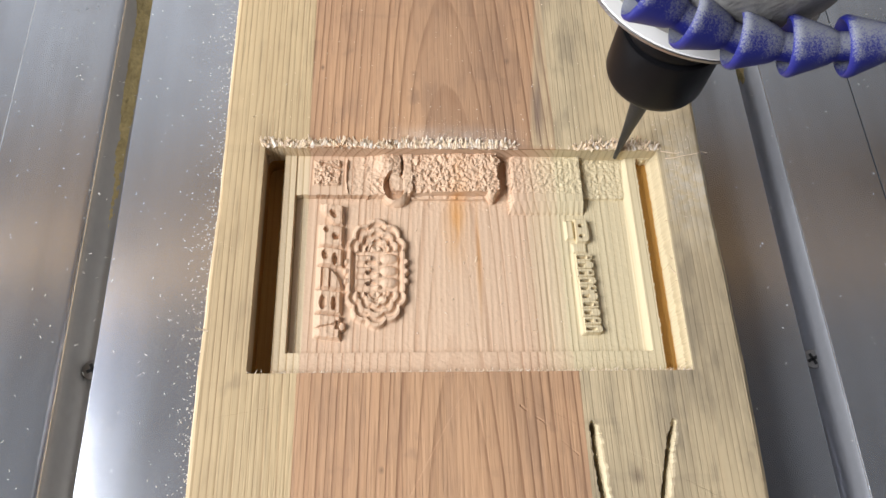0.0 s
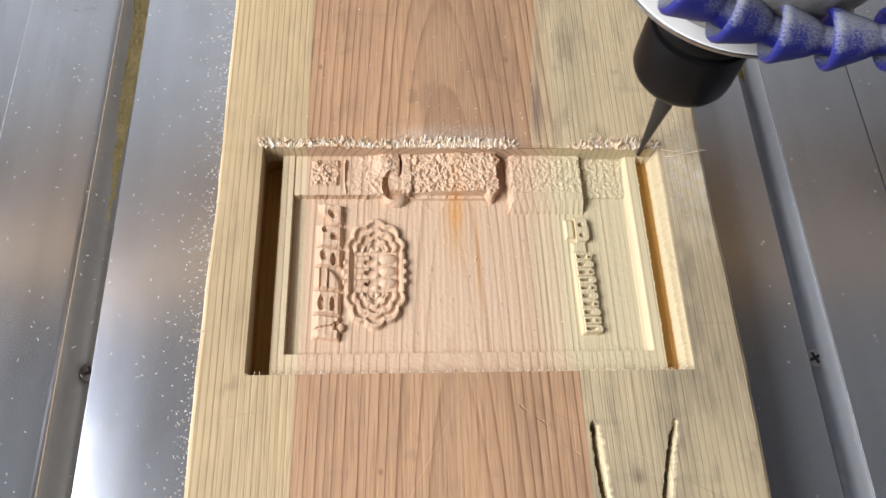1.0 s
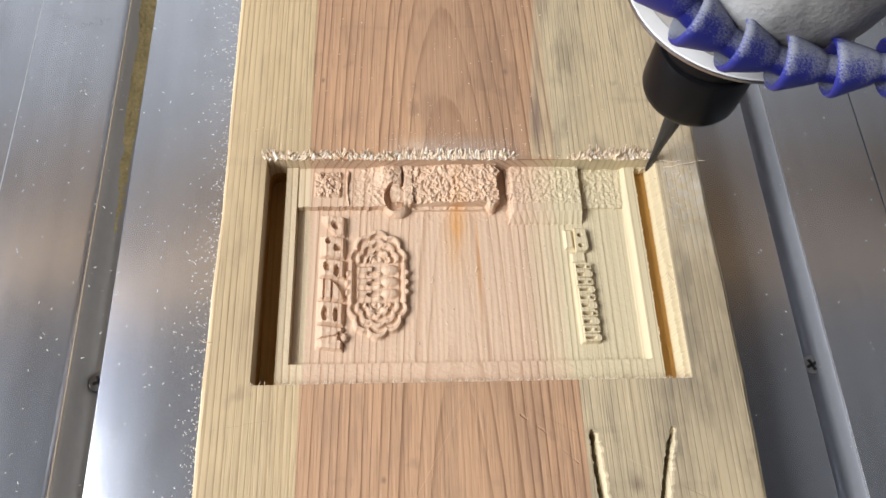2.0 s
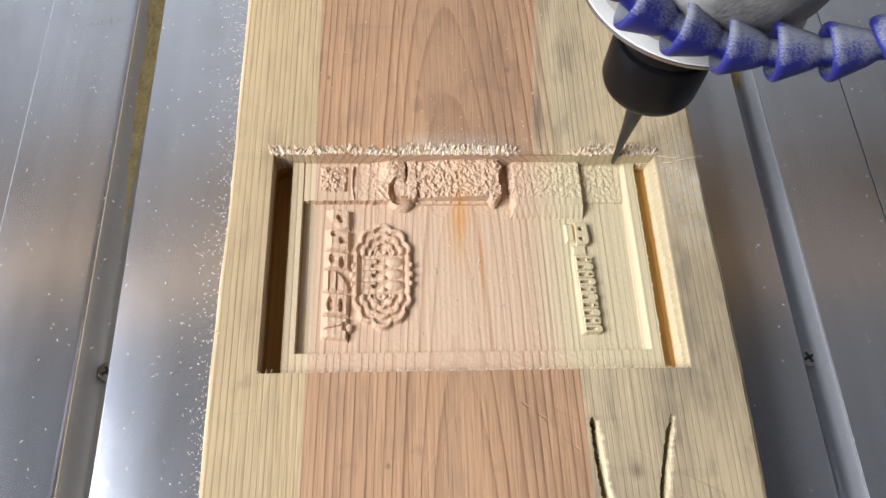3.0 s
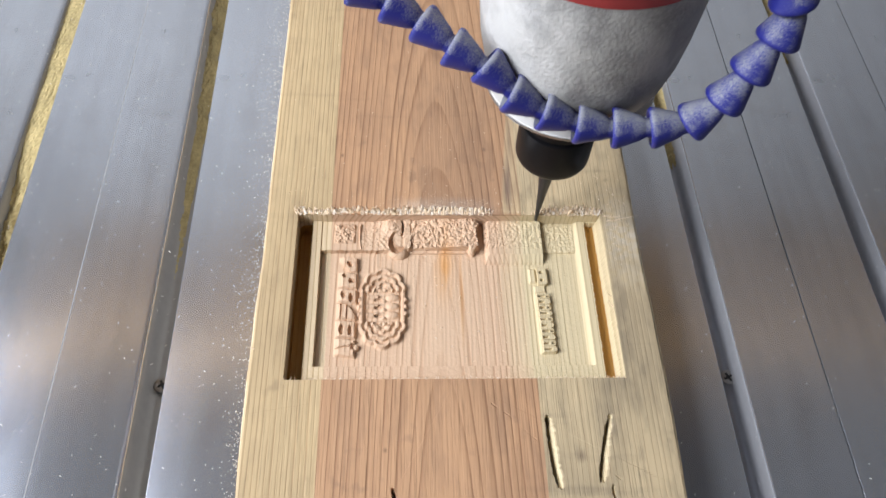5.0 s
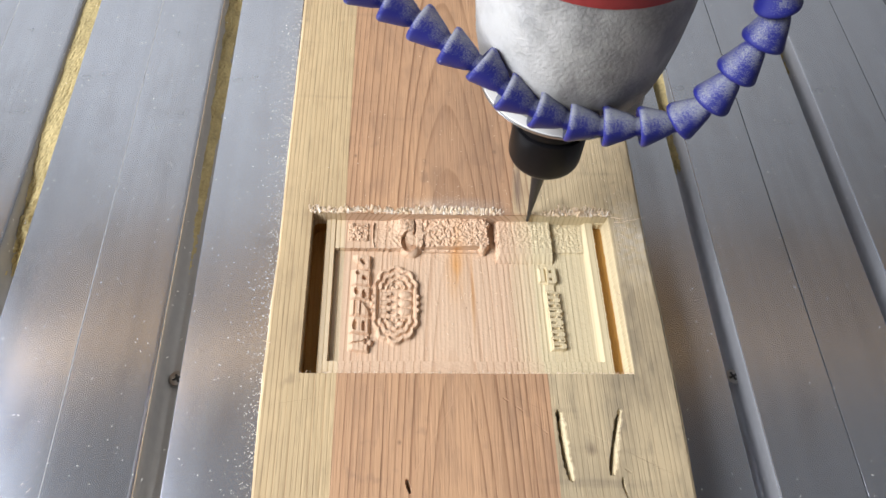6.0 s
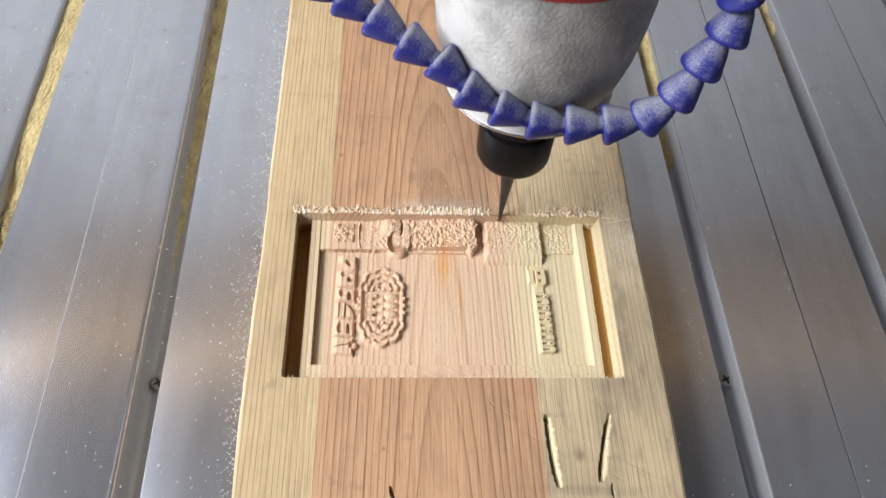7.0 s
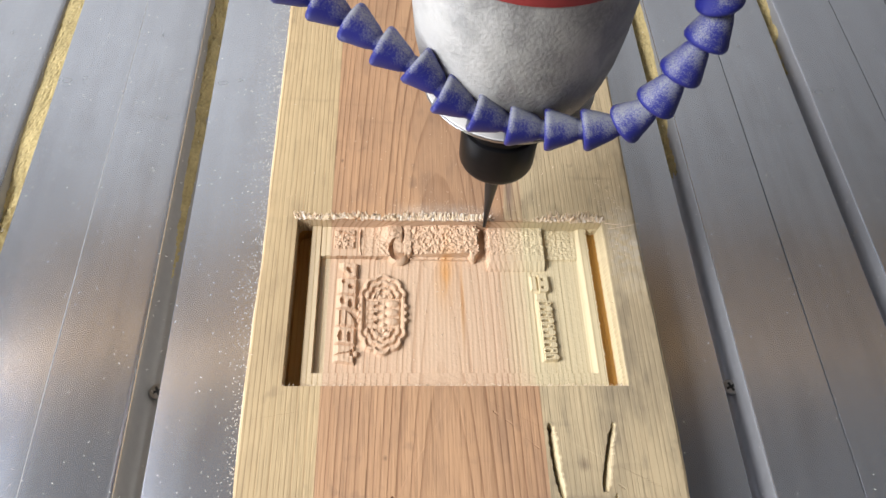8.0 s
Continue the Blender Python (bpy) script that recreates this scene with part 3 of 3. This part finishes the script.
def relief(X, Y):
    """The height of the board's upper side."""
    z = H + 0.00007 * fractal(X, Y * 0.05, 0.0006, 5) + 0.00012 * fractal(X, Y, 0.02, 6)
    tool = 0.00007 * np.abs(((X + 0.0003 * fractal(X, Y, 0.006, 8)) / 0.0019) % 1.0 - 0.5) * 2
    g = FLOOR + tool + 0.00006 * fractal(X, Y, 0.0012, 7)
    g = g + 0.0022 * np.maximum(lettering(X, Y), 0) * (0.9 + 0.1 * fractal(X, Y, 0.0015, 9))
    g = g + 0.0019 * ornament(X, Y)
    g = g + 0.0021 * small_lettering(X, Y)
    # the far strip, only roughed out so far
    rag = 0.0004 * fractal(X, Y, 0.0012, 14)
    far = Y > 0.0672 + rag
    rough = fractal(X, Y, 0.0010, 11)
    crumb = np.clip(1.2 * fractal(X, Y, 0.0009, 12, 3) + 0.5 * fractal(X, Y, 0.0030, 13, 1), -0.9, 0.8)
    wide = fractal(X, Y, 0.004, 16, 2)
    u, v = X * 1000, Y * 1000
    rise = np.clip((v - 67.0) / 14, 0, 1)
    strip = FLOOR + 0.0008 + 0.0004 * rise + 0.00040 * rough
    # a half-cut character, then a smooth sloping hollow behind a thin ridge
    glyph = np.clip(np.minimum(np.minimum(u + 55.0, -43.6 - u), np.minimum(v - 70.2, 82.5 - v)) / 1.2, 0, 1)
    glyph = glyph * (1 - (np.hypot((u + 46.2) / 1.3, (v - 75.6) / 1.0) < 1)) * (1 - (np.abs(v - 79.0 + (u + 47.5) * 0.45) < 0.5) * (u > -51) * (u < -44.2))
    left = FLOOR + 0.0007 + 0.00045 * rough + 0.0028 * glyph * (0.9 + 0.25 * crumb)
    ridge = np.clip(1 - np.abs(u + 42.4 - 0.012 * (v - 76) ** 2) / 0.8, 0, 1) * np.clip((83 - v) / 2, 0, 1)
    hollow = FLOOR + 0.0010 + 0.0022 * np.clip((u + 41.5) / 15, 0, 1) + 0.0008 * rise + 0.00028 * rough + 0.0003 * np.clip(np.sin((u + v * 0.8) * 2.4), 0, 1) * (v < 74)
    left = np.where(u > -42.4, hollow, left) + 0.0019 * ridge
    ear = np.clip(1 - np.hypot((u + 27.0) / 5.2, (v - 80.0) / 6.0), 0, 1)
    left = np.maximum(left, FLOOR + 0.0024 + 0.0032 * np.sqrt(ear) + 0.0004 * crumb * (ear > 0.2))
    left = np.where((np.abs(u + 22.2 + 0.03 * (v - 79) ** 2) < 0.42) & (v > 73.5), FLOOR + 0.0002, left)
    strip = np.where(u < -21.8, left, strip)
    # an upright rib, then the crumbling block
    strip = np.where((u >= -21.8) & (u < -18.7 + 0.5 * rough), FLOOR + 0.0042 + 0.0003 * crumb, strip)
    tops = FLOOR + 0.0026 + 0.0016 * np.clip((u + 18) / 26, 0, 1) + 0.0012 * rise + 0.00085 * crumb + 0.0003 * wide
    edge = 11.6 + 1.6 * fractal(X * 0, Y, 0.0022, 17, 2) + 1.2 * rise
    strip = np.where((u >= -18.7 + 0.5 * rough) & (u < edge), tops, strip)
    strip = np.where((u >= edge) & (u < 16.0), FLOOR - 0.0004, strip)
    g = np.where(far, strip, g)
    ledge = (u > -19) & (u < 10.5) & (v > 66.6) & (v <= 68.0)
    g = np.where(ledge, FLOOR + 0.0011 + 0.0002 * rough, g)
    horn = oval(u, v, 9.6, 68.2, 1.9, 3.2, 0.2, 0.5)
    g = np.maximum(g, FLOOR + (0.0044 + 0.0008 * crumb) * np.sqrt(horn))
    apron = np.clip((v - 60.0) / 7, 0, 1) * (u < 16) * (u > -43)
    g = g + 0.00022 * apron * rough
    # a hooked lip round a dark hole
    lip = oval(u, v, -24.9, 70.6, 5.7, 7.4, 0.35, 0.4)
    g = np.maximum(g, FLOOR + (0.0040 + 0.0003 * rough) * np.sqrt(lip))
    hole = (np.hypot((u + 25.1) / 3.9, (v - 70.9) / 5.6) < 1) & (np.hypot((u + 23.0) / 3.8, (v - 73.0) / 4.9) > 1)
    g = np.where(hole, FLOOR - 0.0045, g)
    g = np.maximum(g, FLOOR + (0.0042 + 0.0004 * crumb) * np.sqrt(oval(u, v, -20.6, 70.4, 2.4, 2.6, 0.0, 0.5)))
    tooth = np.abs((X / 0.0021) % 1 - 0.5)
    lump = np.clip(np.minimum((X - 0.0158 + 0.0006 * rough) / 0.0018, (Y - 0.0607 - 0.0006 * tooth) / 0.0040), 0, 1) * (X < 0.0428)
    g = np.maximum(g, np.where(lump > 0, FLOOR + 0.0033 * lump ** 0.7 + (0.0003 * rough + 0.00022 * crumb) * (Y > 0.068) + 0.00016 * tooth, 0))
    # the frame and the two deep channels
    g = np.where((X < -0.0600) | (Y < 0.0087), RIM + 0.00008 * rough, g)
    g = np.maximum(g, FLOOR + np.clip((X - 0.0583) / 0.0022, 0, 1) * 0.0028)
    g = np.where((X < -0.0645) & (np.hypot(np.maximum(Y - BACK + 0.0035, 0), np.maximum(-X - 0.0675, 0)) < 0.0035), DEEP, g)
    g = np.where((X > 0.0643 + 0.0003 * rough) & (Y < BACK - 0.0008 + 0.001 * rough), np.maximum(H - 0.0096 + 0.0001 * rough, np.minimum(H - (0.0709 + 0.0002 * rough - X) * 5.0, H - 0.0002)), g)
    inside = (np.abs(X) < 0.071) & (Y > 0) & (Y < BACK)
    z = np.where(inside, g, z)
    out = np.zeros_like(X)
    for a, b, c, d, w, deep, seed in ((0.0368, -0.0175, 0.0388, -0.0450, 0.0022, 0.0016, 21), (0.0358, -0.0175, 0.0376, -0.0450, 0.0011, 0.0065, 26), (0.0619, -0.0165, 0.0556, -0.0430, 0.0021, 0.0016, 22),
                                      (0.0610, -0.0180, 0.0544, -0.0430, 0.0011, 0.0065, 27), (0.0590, -0.0445, 0.0600, -0.0520, 0.0008, 0.0025, 23), (0.0560, -0.0360, 0.0625, -0.0425, 0.0004, 0.0008, 28)):
        out = np.maximum(out, groove(X, Y, a, b, c, d, w, deep, seed))
    out = np.maximum(out, groove(X, Y, 0.0138, -0.0107, 0.0205, -0.0158, 0.0005, 0.0005, 24))
    out = np.maximum(out, groove(X, Y, 0.0205, -0.0158, 0.0310, -0.0265, 0.0004, 0.0003, 25))
    out = np.maximum(out, 0.0130 * oval(X, Y, 0.0359, -0.0182, 0.0010, 0.0022))
    out = np.maximum(out, 0.0050 * oval(X, Y, -0.0255, -0.0475, 0.0008, 0.0030, 0.25))
    return np.where(inside, z, z - out)


def steps_between(*stretches):
    """Grid lines: (from, to, step) stretches, end to end."""
    out = []
    for a, b, s in stretches:
        out += list(np.linspace(a, b, max(int(round((b - a) / s)), 1) + 1))
    return np.array(sorted(set(np.round(out, 6))))


YS = steps_between((-0.22, -0.055, 0.008), (-0.055, 0.0, 0.00035), (0.00003, BACK - 0.00003, 0.0003), (BACK, 0.0875, 0.0004), (0.0875, 0.60, 0.008))


def lamella(name, x0, x1, material, parent, label):
    """One glued stave of the board, its upper side carved, its outer edges a little worn."""
    e = 0.00003
    marks = [x for x in (-0.071, 0.071) if x0 < x < x1]
    cuts = [x0] + marks + [x1]
    spans = []
    for a, b in zip(cuts, cuts[1:]):
        fine = -0.0715 < (a + b) / 2 < 0.0715
        spans.append((a + (e if a in marks else 0), b - (e if b in marks else 0), 0.0003 if fine else 0.0012))
    xs = steps_between(*spans)
    X, Y = np.meshgrid(xs, YS, indexing="ij")
    Z = relief(X, Y)
    edge = np.where(X < 0, X - x0, x1 - X)
    if x0 < -0.08 or x1 > 0.08:
        worn = 0.0009 + 0.0006 * fractal(X * 0, Y, 0.02, 31)
        Z = Z - np.where(edge < worn, (worn - edge) * 0.9, 0)
        sway = 0.0012 * fractal(X * 0 + 0.3, Y, 0.05, 33) * np.exp(-edge / 0.006)
        X = X + np.where(X < 0, -sway, sway)
    nx, ny = len(xs), len(YS)
    top = np.stack([X, Y, Z], -1).reshape(-1, 3)
    ids = np.arange(nx * ny).reshape(nx, ny)
    quads = np.stack([ids[:-1, :-1], ids[1:, :-1], ids[1:, 1:], ids[:-1, 1:]], -1).reshape(-1, 4)
    ring = np.concatenate([ids[:, 0], ids[-1, 1:], ids[-2::-1, -1], ids[0, -2:0:-1]])
    low = top[ring].copy()
    low[:, 2] = 0.0003
    start = nx * ny
    lid = start + np.arange(len(ring))
    nxt = np.roll(np.arange(len(ring)), -1)
    sides = np.stack([ring, lid, lid[nxt], ring[nxt]], -1)
    verts = np.concatenate([top, low])
    me = bpy.data.meshes.new(name)
    me.from_pydata(verts.tolist(), [], quads.tolist() + sides.tolist() + [lid[::-1].tolist()])
    me.materials.append(material)
    o = new(name, me)
    o.parent = parent
    return tagged(o, label)


board = tagged(new("wooden_board"), "glued pine board with a half-carved plaque in its pocket", "wooden board")
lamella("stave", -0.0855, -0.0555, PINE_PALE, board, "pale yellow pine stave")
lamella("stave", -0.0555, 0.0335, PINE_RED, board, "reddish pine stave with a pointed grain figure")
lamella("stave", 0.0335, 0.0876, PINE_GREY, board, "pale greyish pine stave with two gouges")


def ribbon(bm, p, way, length, width, curl, rng, n=5):
    """A thin curling splinter."""
    side = Vector((-way.y, way.x, rng.uniform(-0.3, 0.3))).normalized()
    rows = []
    for i in range(n + 1):
        t = i / n
        a = curl * t
        q = p + way * (length * math.sin(a + 1e-3) / (curl + 1e-3)) + Vector((0, 0, 1)) * (length * (1 - math.cos(a)) / (abs(curl) + 1e-3))
        q = q + side * (rng.uniform(-1, 1) * length * 0.06 * t)
        w = width * (1 - 0.6 * t)
        rows.append([bm.verts.new(q - side * w), bm.verts.new(q + Vector((0, 0, w * 0.6))), bm.verts.new(q + side * w)])
    for a, b in zip(rows, rows[1:]):
        for j in range(3):
            bm.faces.new((a[j], a[(j + 1) % 3], b[(j + 1) % 3], b[j]))
    bm.faces.new(rows[0])
    bm.faces.new(rows[-1])


def torn_edges():
    rng = random.Random(5)
    bm = bmesh.new()
    x = -0.0725
    while x < 0.0722:        # thin torn fibres leaning back over the edge
        gap = 0.0190 < x < 0.0400
        lively = 0.45 + 0.75 * abs(noise.noise((x * 210, 3.0, 0.0))) + 0.5 * (x > 0.045)
        if not gap or rng.random() < 0.06:
            for _ in range(2):
                a = rng.gauss(1.57, 0.5)
                p = Vector((x + rng.uniform(-0.0006, 0.0006), BACK + rng.uniform(-0.0002, 0.0016), H - 0.0003))
                ribbon(bm, p, Vector((math.cos(a), math.sin(a), 0.12)).normalized(), rng.uniform(0.0014, 0.0048) * lively * (1.25 if x < -0.02 else 1.0), rng.uniform(0.0002, 0.0006), rng.uniform(0.3, 2.4), rng)
        x += rng.uniform(0.0003, 0.0007)
    x = -0.0715
    while x < 0.0715:        # broader torn tabs, side by side
        if not 0.0190 < x < 0.0400:
            felt = -0.0220 < x < 0.0150
            a = rng.gauss(1.57, 0.18 if felt else 0.55)
            p = Vector((x, BACK + rng.uniform(-0.0003, 0.0006), H - 0.0003))
            ribbon(bm, p, Vector((math.cos(a), math.sin(a), 0.1)).normalized(), rng.uniform(0.0028, 0.0042) if felt else rng.uniform(0.0014, 0.0042), rng.uniform(0.0005, 0.0011), rng.uniform(0.2, 0.9) if felt else rng.uniform(0.5, 2.6), rng, 6)
        x += rng.uniform(0.0006, 0.0012) if -0.0220 < x < 0.0150 else rng.uniform(0.0007, 0.0022)
    for _ in range(240):     # a fringe on the near edge
        p = Vector((rng.uniform(-0.071, 0.071), rng.uniform(-0.0004, 0.0003), H - 0.0002))
        a = rng.uniform(0.3, 2.8)
        ribbon(bm, p, Vector((math.cos(a), math.sin(a), 0.1)), rng.uniform(0.0004, 0.0016), 0.00012, rng.uniform(0.3, 1.5), rng, 3)
    for _ in range(70):      # and along the far channel's upper edge
        p = Vector((0.0709, rng.uniform(0.002, 0.082), H - rng.uniform(0.0005, 0.011)))
        ribbon(bm, p, Vector((-1, rng.uniform(-0.8, 0.8), 0)).normalized(), rng.uniform(0.0005, 0.0018), 0.00016, rng.uniform(0.2, 1.2), rng, 3)
    for _ in range(150):     # fuzz raised on the stave beside the pocket
        p = Vector((rng.uniform(0.072, 0.084), 0.05 + abs(rng.gauss(0, 0.016)) * 1.0 + rng.uniform(0, 0.03), H - 0.0002))
        a = rng.uniform(0, 6.28)
        ribbon(bm, p, Vector((math.cos(a), math.sin(a), 0.05)), rng.uniform(0.0008, 0.003), 0.00009, rng.uniform(0.2, 0.8), rng, 4)
    tagged(part("torn_fringe", bm, FIBRE, board, "pale torn wood fibres along the pocket's edges"), kind="stuff")


torn_edges()
for p, way, length, curl in (((0.0735, 0.0800, H), (1, 0.08, 0.05), 0.0150, 0.25), ((0.0722, 0.0832, H), (1, -0.25, 0.05), 0.0080, 0.4), ((0.0707, 0.0395, H - 0.0010), (-1, 0.5, 0.1), 0.0024, 1.0),
                             ((0.0706, 0.0345, H - 0.0012), (-0.7, 0.9, 0.1), 0.0040, 0.8), ((-0.0840, 0.0140, H), (-0.9, 0.2, 0.1), 0.0040, 0.5), ((0.0030, 0.0420, FLOOR), (0.3, 1, 0.2), 0.0022, 0.9)):
    sliver = bmesh.new()
    ribbon(sliver, Vector(p), Vector(way).normalized(), length, 0.00022, curl, random.Random(int(length * 1e5)), 9)
    part("splinter", sliver, FIBRE, board)


def flake(bm, p, rng, lo, hi):
    a, l, w = rng.uniform(0, 3.14), rng.uniform(lo, hi), rng.uniform(0.00005, 0.00013)
    d, s = Vector((math.cos(a), math.sin(a), 0)) * l / 2, Vector((-math.sin(a), math.cos(a), 0)) * w
    up = Vector((0, 0, rng.uniform(0.00015, 0.0004)))
    v = [bm.verts.new(q) for q in (p - d - s, p + d - s, p + d + s, p - d + s, p + up)]
    for f in ((0, 1, 2, 3), (0, 1, 4), (1, 2, 4), (2, 3, 4), (3, 0, 4)):
        bm.faces.new([v[i] for i in f])


def chips():
    rng = random.Random(9)
    bm = bmesh.new()
    for _ in range(1900):    # beside the board
        x = -0.0872 - rng.expovariate(1 / 0.0038)
        y = rng.uniform(-0.09, 0.32)
        flake(bm, Vector((x, y, 0.00005)), rng, 0.0003, 0.0009)
    for _ in range(620):
        flake(bm, Vector((rng.uniform(-0.24, -0.088), rng.uniform(-0.1, 0.34), 0.00005)), rng, 0.0004, 0.0012)
    for _ in range(260):
        flake(bm, Vector((rng.uniform(0.092, 0.26), rng.uniform(-0.1, 0.34), 0.00005)), rng, 0.0004, 0.0010)
    tagged(part("wood_chips", bm, CHIP, label="small pale wood chips scattered on the table"), category="wood chips", kind="stuff")
    bm = bmesh.new()
    for _ in range(160):     # a pale haze just behind the torn edge
        flake(bm, Vector((rng.gauss(-0.002, 0.014), BACK + 0.003 + rng.expovariate(1 / 0.004), H + 0.0001)), rng, 0.00015, 0.0004)
    for _ in range(170):
        flake(bm, Vector((rng.uniform(-0.084, 0.084), BACK + rng.expovariate(1 / 0.03), H + 0.0001)), rng, 0.0002, 0.0007)
    for _ in range(60):
        flake(bm, Vector((rng.uniform(-0.018, 0.038), rng.uniform(0.012, 0.068), FLOOR + 0.00015)), rng, 0.0005, 0.0014)
    tagged(part("wood_dust", bm, FIBRE, label="fine pale wood dust lying on the board"), category="wood dust", kind="stuff")


chips()


# ---- the spindle, its base at the tip of the cutter ----
spindle = tagged(new("router_spindle"), "dusty grey router spindle with black collet nut and tapered cutter", "router spindle")
TIP = 0.0145
AT = Vector((0.0563, 0.0830, TIP))


def zrel(z):
    return z - TIP


def turned(name, prof, material, label="", steps=56, parent=spindle, angle=35):
    return soften(part(name, lathe([(r, zrel(z)) for r, z in prof], steps), material, parent, label, True), angle)


turned("cutter", [(0.0005, TIP - 0.0003), (0.0007, TIP), (0.0011, TIP + 0.008), (0.0020, TIP + 0.021), (0.0029, TIP + 0.031), (0.0030, TIP + 0.034), (0.0030, 0.070)], CARBIDE, "dark tapered carbide cutter", 20)
turned("collet_nut", [(0.0040, 0.0598), (0.0112, 0.0598), (0.0118, 0.0600), (0.0150, 0.0640), (0.0156, 0.0655), (0.0157, 0.0670), (0.0157, 0.0835), (0.0154, 0.0842), (0.0142, 0.0846), (0.0142, 0.0862), (0.0153, 0.0866), (0.0153, 0.0900), (0.0147, 0.0910), (0.0110, 0.0910)], BLACK, "black collet nut")
turned("shaft_collar", [(0.0090, 0.0910), (0.0128, 0.0910), (0.0132, 0.0916), (0.0131, 0.0950), (0.0120, 0.0958), (0.0120, 0.1074), (0.0090, 0.1074)], STEEL, "bright steel spindle nose")
turned("end_plate", [(0.010, 0.1074), (0.0318, 0.1074), (0.0324, 0.1078), (0.0324, 0.1086), (0.0320, 0.1088), (0.010, 0.1088)], STEEL, "steel end plate")
turned("plate_cover", [(0.010, 0.1088), (0.0321, 0.1088), (0.0319, 0.1092), (0.010, 0.1092)], WHITE, "white face of the end plate")
turned("motor_body", [(0.020, 0.1092), (0.0250, 0.1092), (0.0288, 0.1105), (0.0312, 0.1150), (0.0339, 0.1220), (0.0358, 0.1310), (0.0370, 0.1430), (0.0376, 0.1560), (0.0376, 0.560), (0.020, 0.560)], PAINT, "grey painted motor body coated in dust", 72, angle=50)
turned("band", [(0.0370, 0.1715), (0.0380, 0.1715), (0.0380, 0.1960), (0.0370, 0.1960)], RED, "dark red band")
part("carriage", box(bmesh.new(), -0.05, 0.05, 0.037, 0.2165, zrel(0.490), zrel(0.560), 0.003), FRAMEGREY, spindle, "dark grey carriage plate")

# ---- the jointed hose, carried along with the spindle ----
hose = tagged(new("coolant_hose"), "blue jointed plastic hose dusted with sawdust, slung before the spindle", "coolant hose")


def hose_link():
    """One link along +x: a wide open socket at -x, a narrow neck at +x."""
    turn = pose(0, 0, 0, 0, 90, 0)
    prof = [(0.0030, 0.0010), (0.0040, -0.0014), (0.0052, -0.0046), (0.0058, -0.0060), (0.0063, -0.0064), (0.0068, -0.0061), (0.0071, -0.0053), (0.0070, -0.0044), (0.0064, -0.0028),
            (0.0053, 0.0004), (0.0043, 0.0032), (0.0037, 0.0043), (0.0033, 0.0050), (0.0033, 0.0105), (0.0024, 0.0105)]
    bm = lathe(prof, 28, turn)
    return mesh_of(bm, "link", BLUE, True)


def catmull(pts, t):
    i = min(int(t), len(pts) - 2)
    p = [Vector(pts[max(0, min(len(pts) - 1, i + k))]) for k in (-1, 0, 1, 2)]
    f = t - i
    return 0.5 * (2 * p[1] + (p[2] - p[0]) * f + (2 * p[0] - 5 * p[1] + 4 * p[2] - p[3]) * f * f + (3 * p[1] - p[0] - 3 * p[2] + p[3]) * f ** 3)


HOSE = [(-0.0980, 0.0830, 0.1583), (-0.0790, 0.0770, 0.1533), (-0.0608, 0.0710, 0.1463), (-0.0443, 0.0620, 0.1393), (-0.0330, 0.0570, 0.1347), (-0.0225, 0.0510, 0.1282),
        (-0.0005, 0.0455, 0.1226), (0.0218, 0.0430, 0.1246), (0.0339, 0.0430, 0.1289), (0.0421, 0.0440, 0.1397), (0.0503, 0.0480, 0.1605), (0.0520, 0.0500, 0.1684),
        (0.0450, 0.0550, 0.1907), (0.0400, 0.0610, 0.2107)]
link = hose_link()
link.set_sharp_from_angle(angle=radians(50))


def string_links():
    fine = [catmull(HOSE, i * (len(HOSE) - 1) / 600) for i in range(601)]
    run = [0.0]
    for a, b in zip(fine, fine[1:]):
        run.append(run[-1] + (b - a).length)
    step, s = 0.0124, 0.0016

    def at(d):
        k = min(max(np.searchsorted(run, d), 1), 600)
        return fine[k - 1].lerp(fine[k], (d - run[k - 1]) / (run[k] - run[k - 1]))

    while s < run[-1] - 0.008:
        p, q = at(s - 0.003), at(s + 0.003)
        way = (q - p).normalized()
        o = new("link", link)
        o.parent = hose
        mid = at(s) - Vector((0, AT.y, TIP))
        o.matrix_basis = Matrix.Translation(mid) @ way.to_track_quat("X", "Z").to_matrix().to_4x4()
        s += step


string_links()

# ---- gantry over the table ----
gantry = tagged(new("router_gantry"), "orange-brown gantry beam carrying the spindle carriage", "gantry")
part("beam", box(bmesh.new(), -0.62, 0.70, 0.300, 0.44, 0.490, 0.62, 0.004), BRONZE, gantry)
for x in (-0.62, 0.66):
    part("upright", box(bmesh.new(), x, x + 0.04, 0.31, 0.43, -0.8995, 0.4895, 0.003), FRAMEGREY, gantry)


def motions():
    run = [(0, 0.0563, 0.0), (0.5, 0.0591, 0.0014), (1.0, 0.0648, 0.0011), (1.5, 0.0702, -0.0030), (1.7, 0.0712, -0.0034), (2.1, 0.0685, -0.0015), (2.8, 0.0579, 0.0), (3.0, 0.0561, 0.0),
           (3.5, 0.0524, 0.0003), (4.0, 0.0487, 0.0004), (4.5, 0.0448, 0.0009), (4.7, 0.0432, 0.0009), (5.25, 0.0384, 0.001), (5.8, 0.0338, 0.001), (6.0, 0.0321, 0.001), (6.5, 0.0279, 0.001), (7.0, 0.0239, 0.001), (7.5, 0.0196, 0.001), (8.0, 0.0157, 0.001)]
    for thing in (spindle, hose):
        walk(thing, [(t, pose(x, AT.y, TIP + z)) for t, x, z in run])


motions()
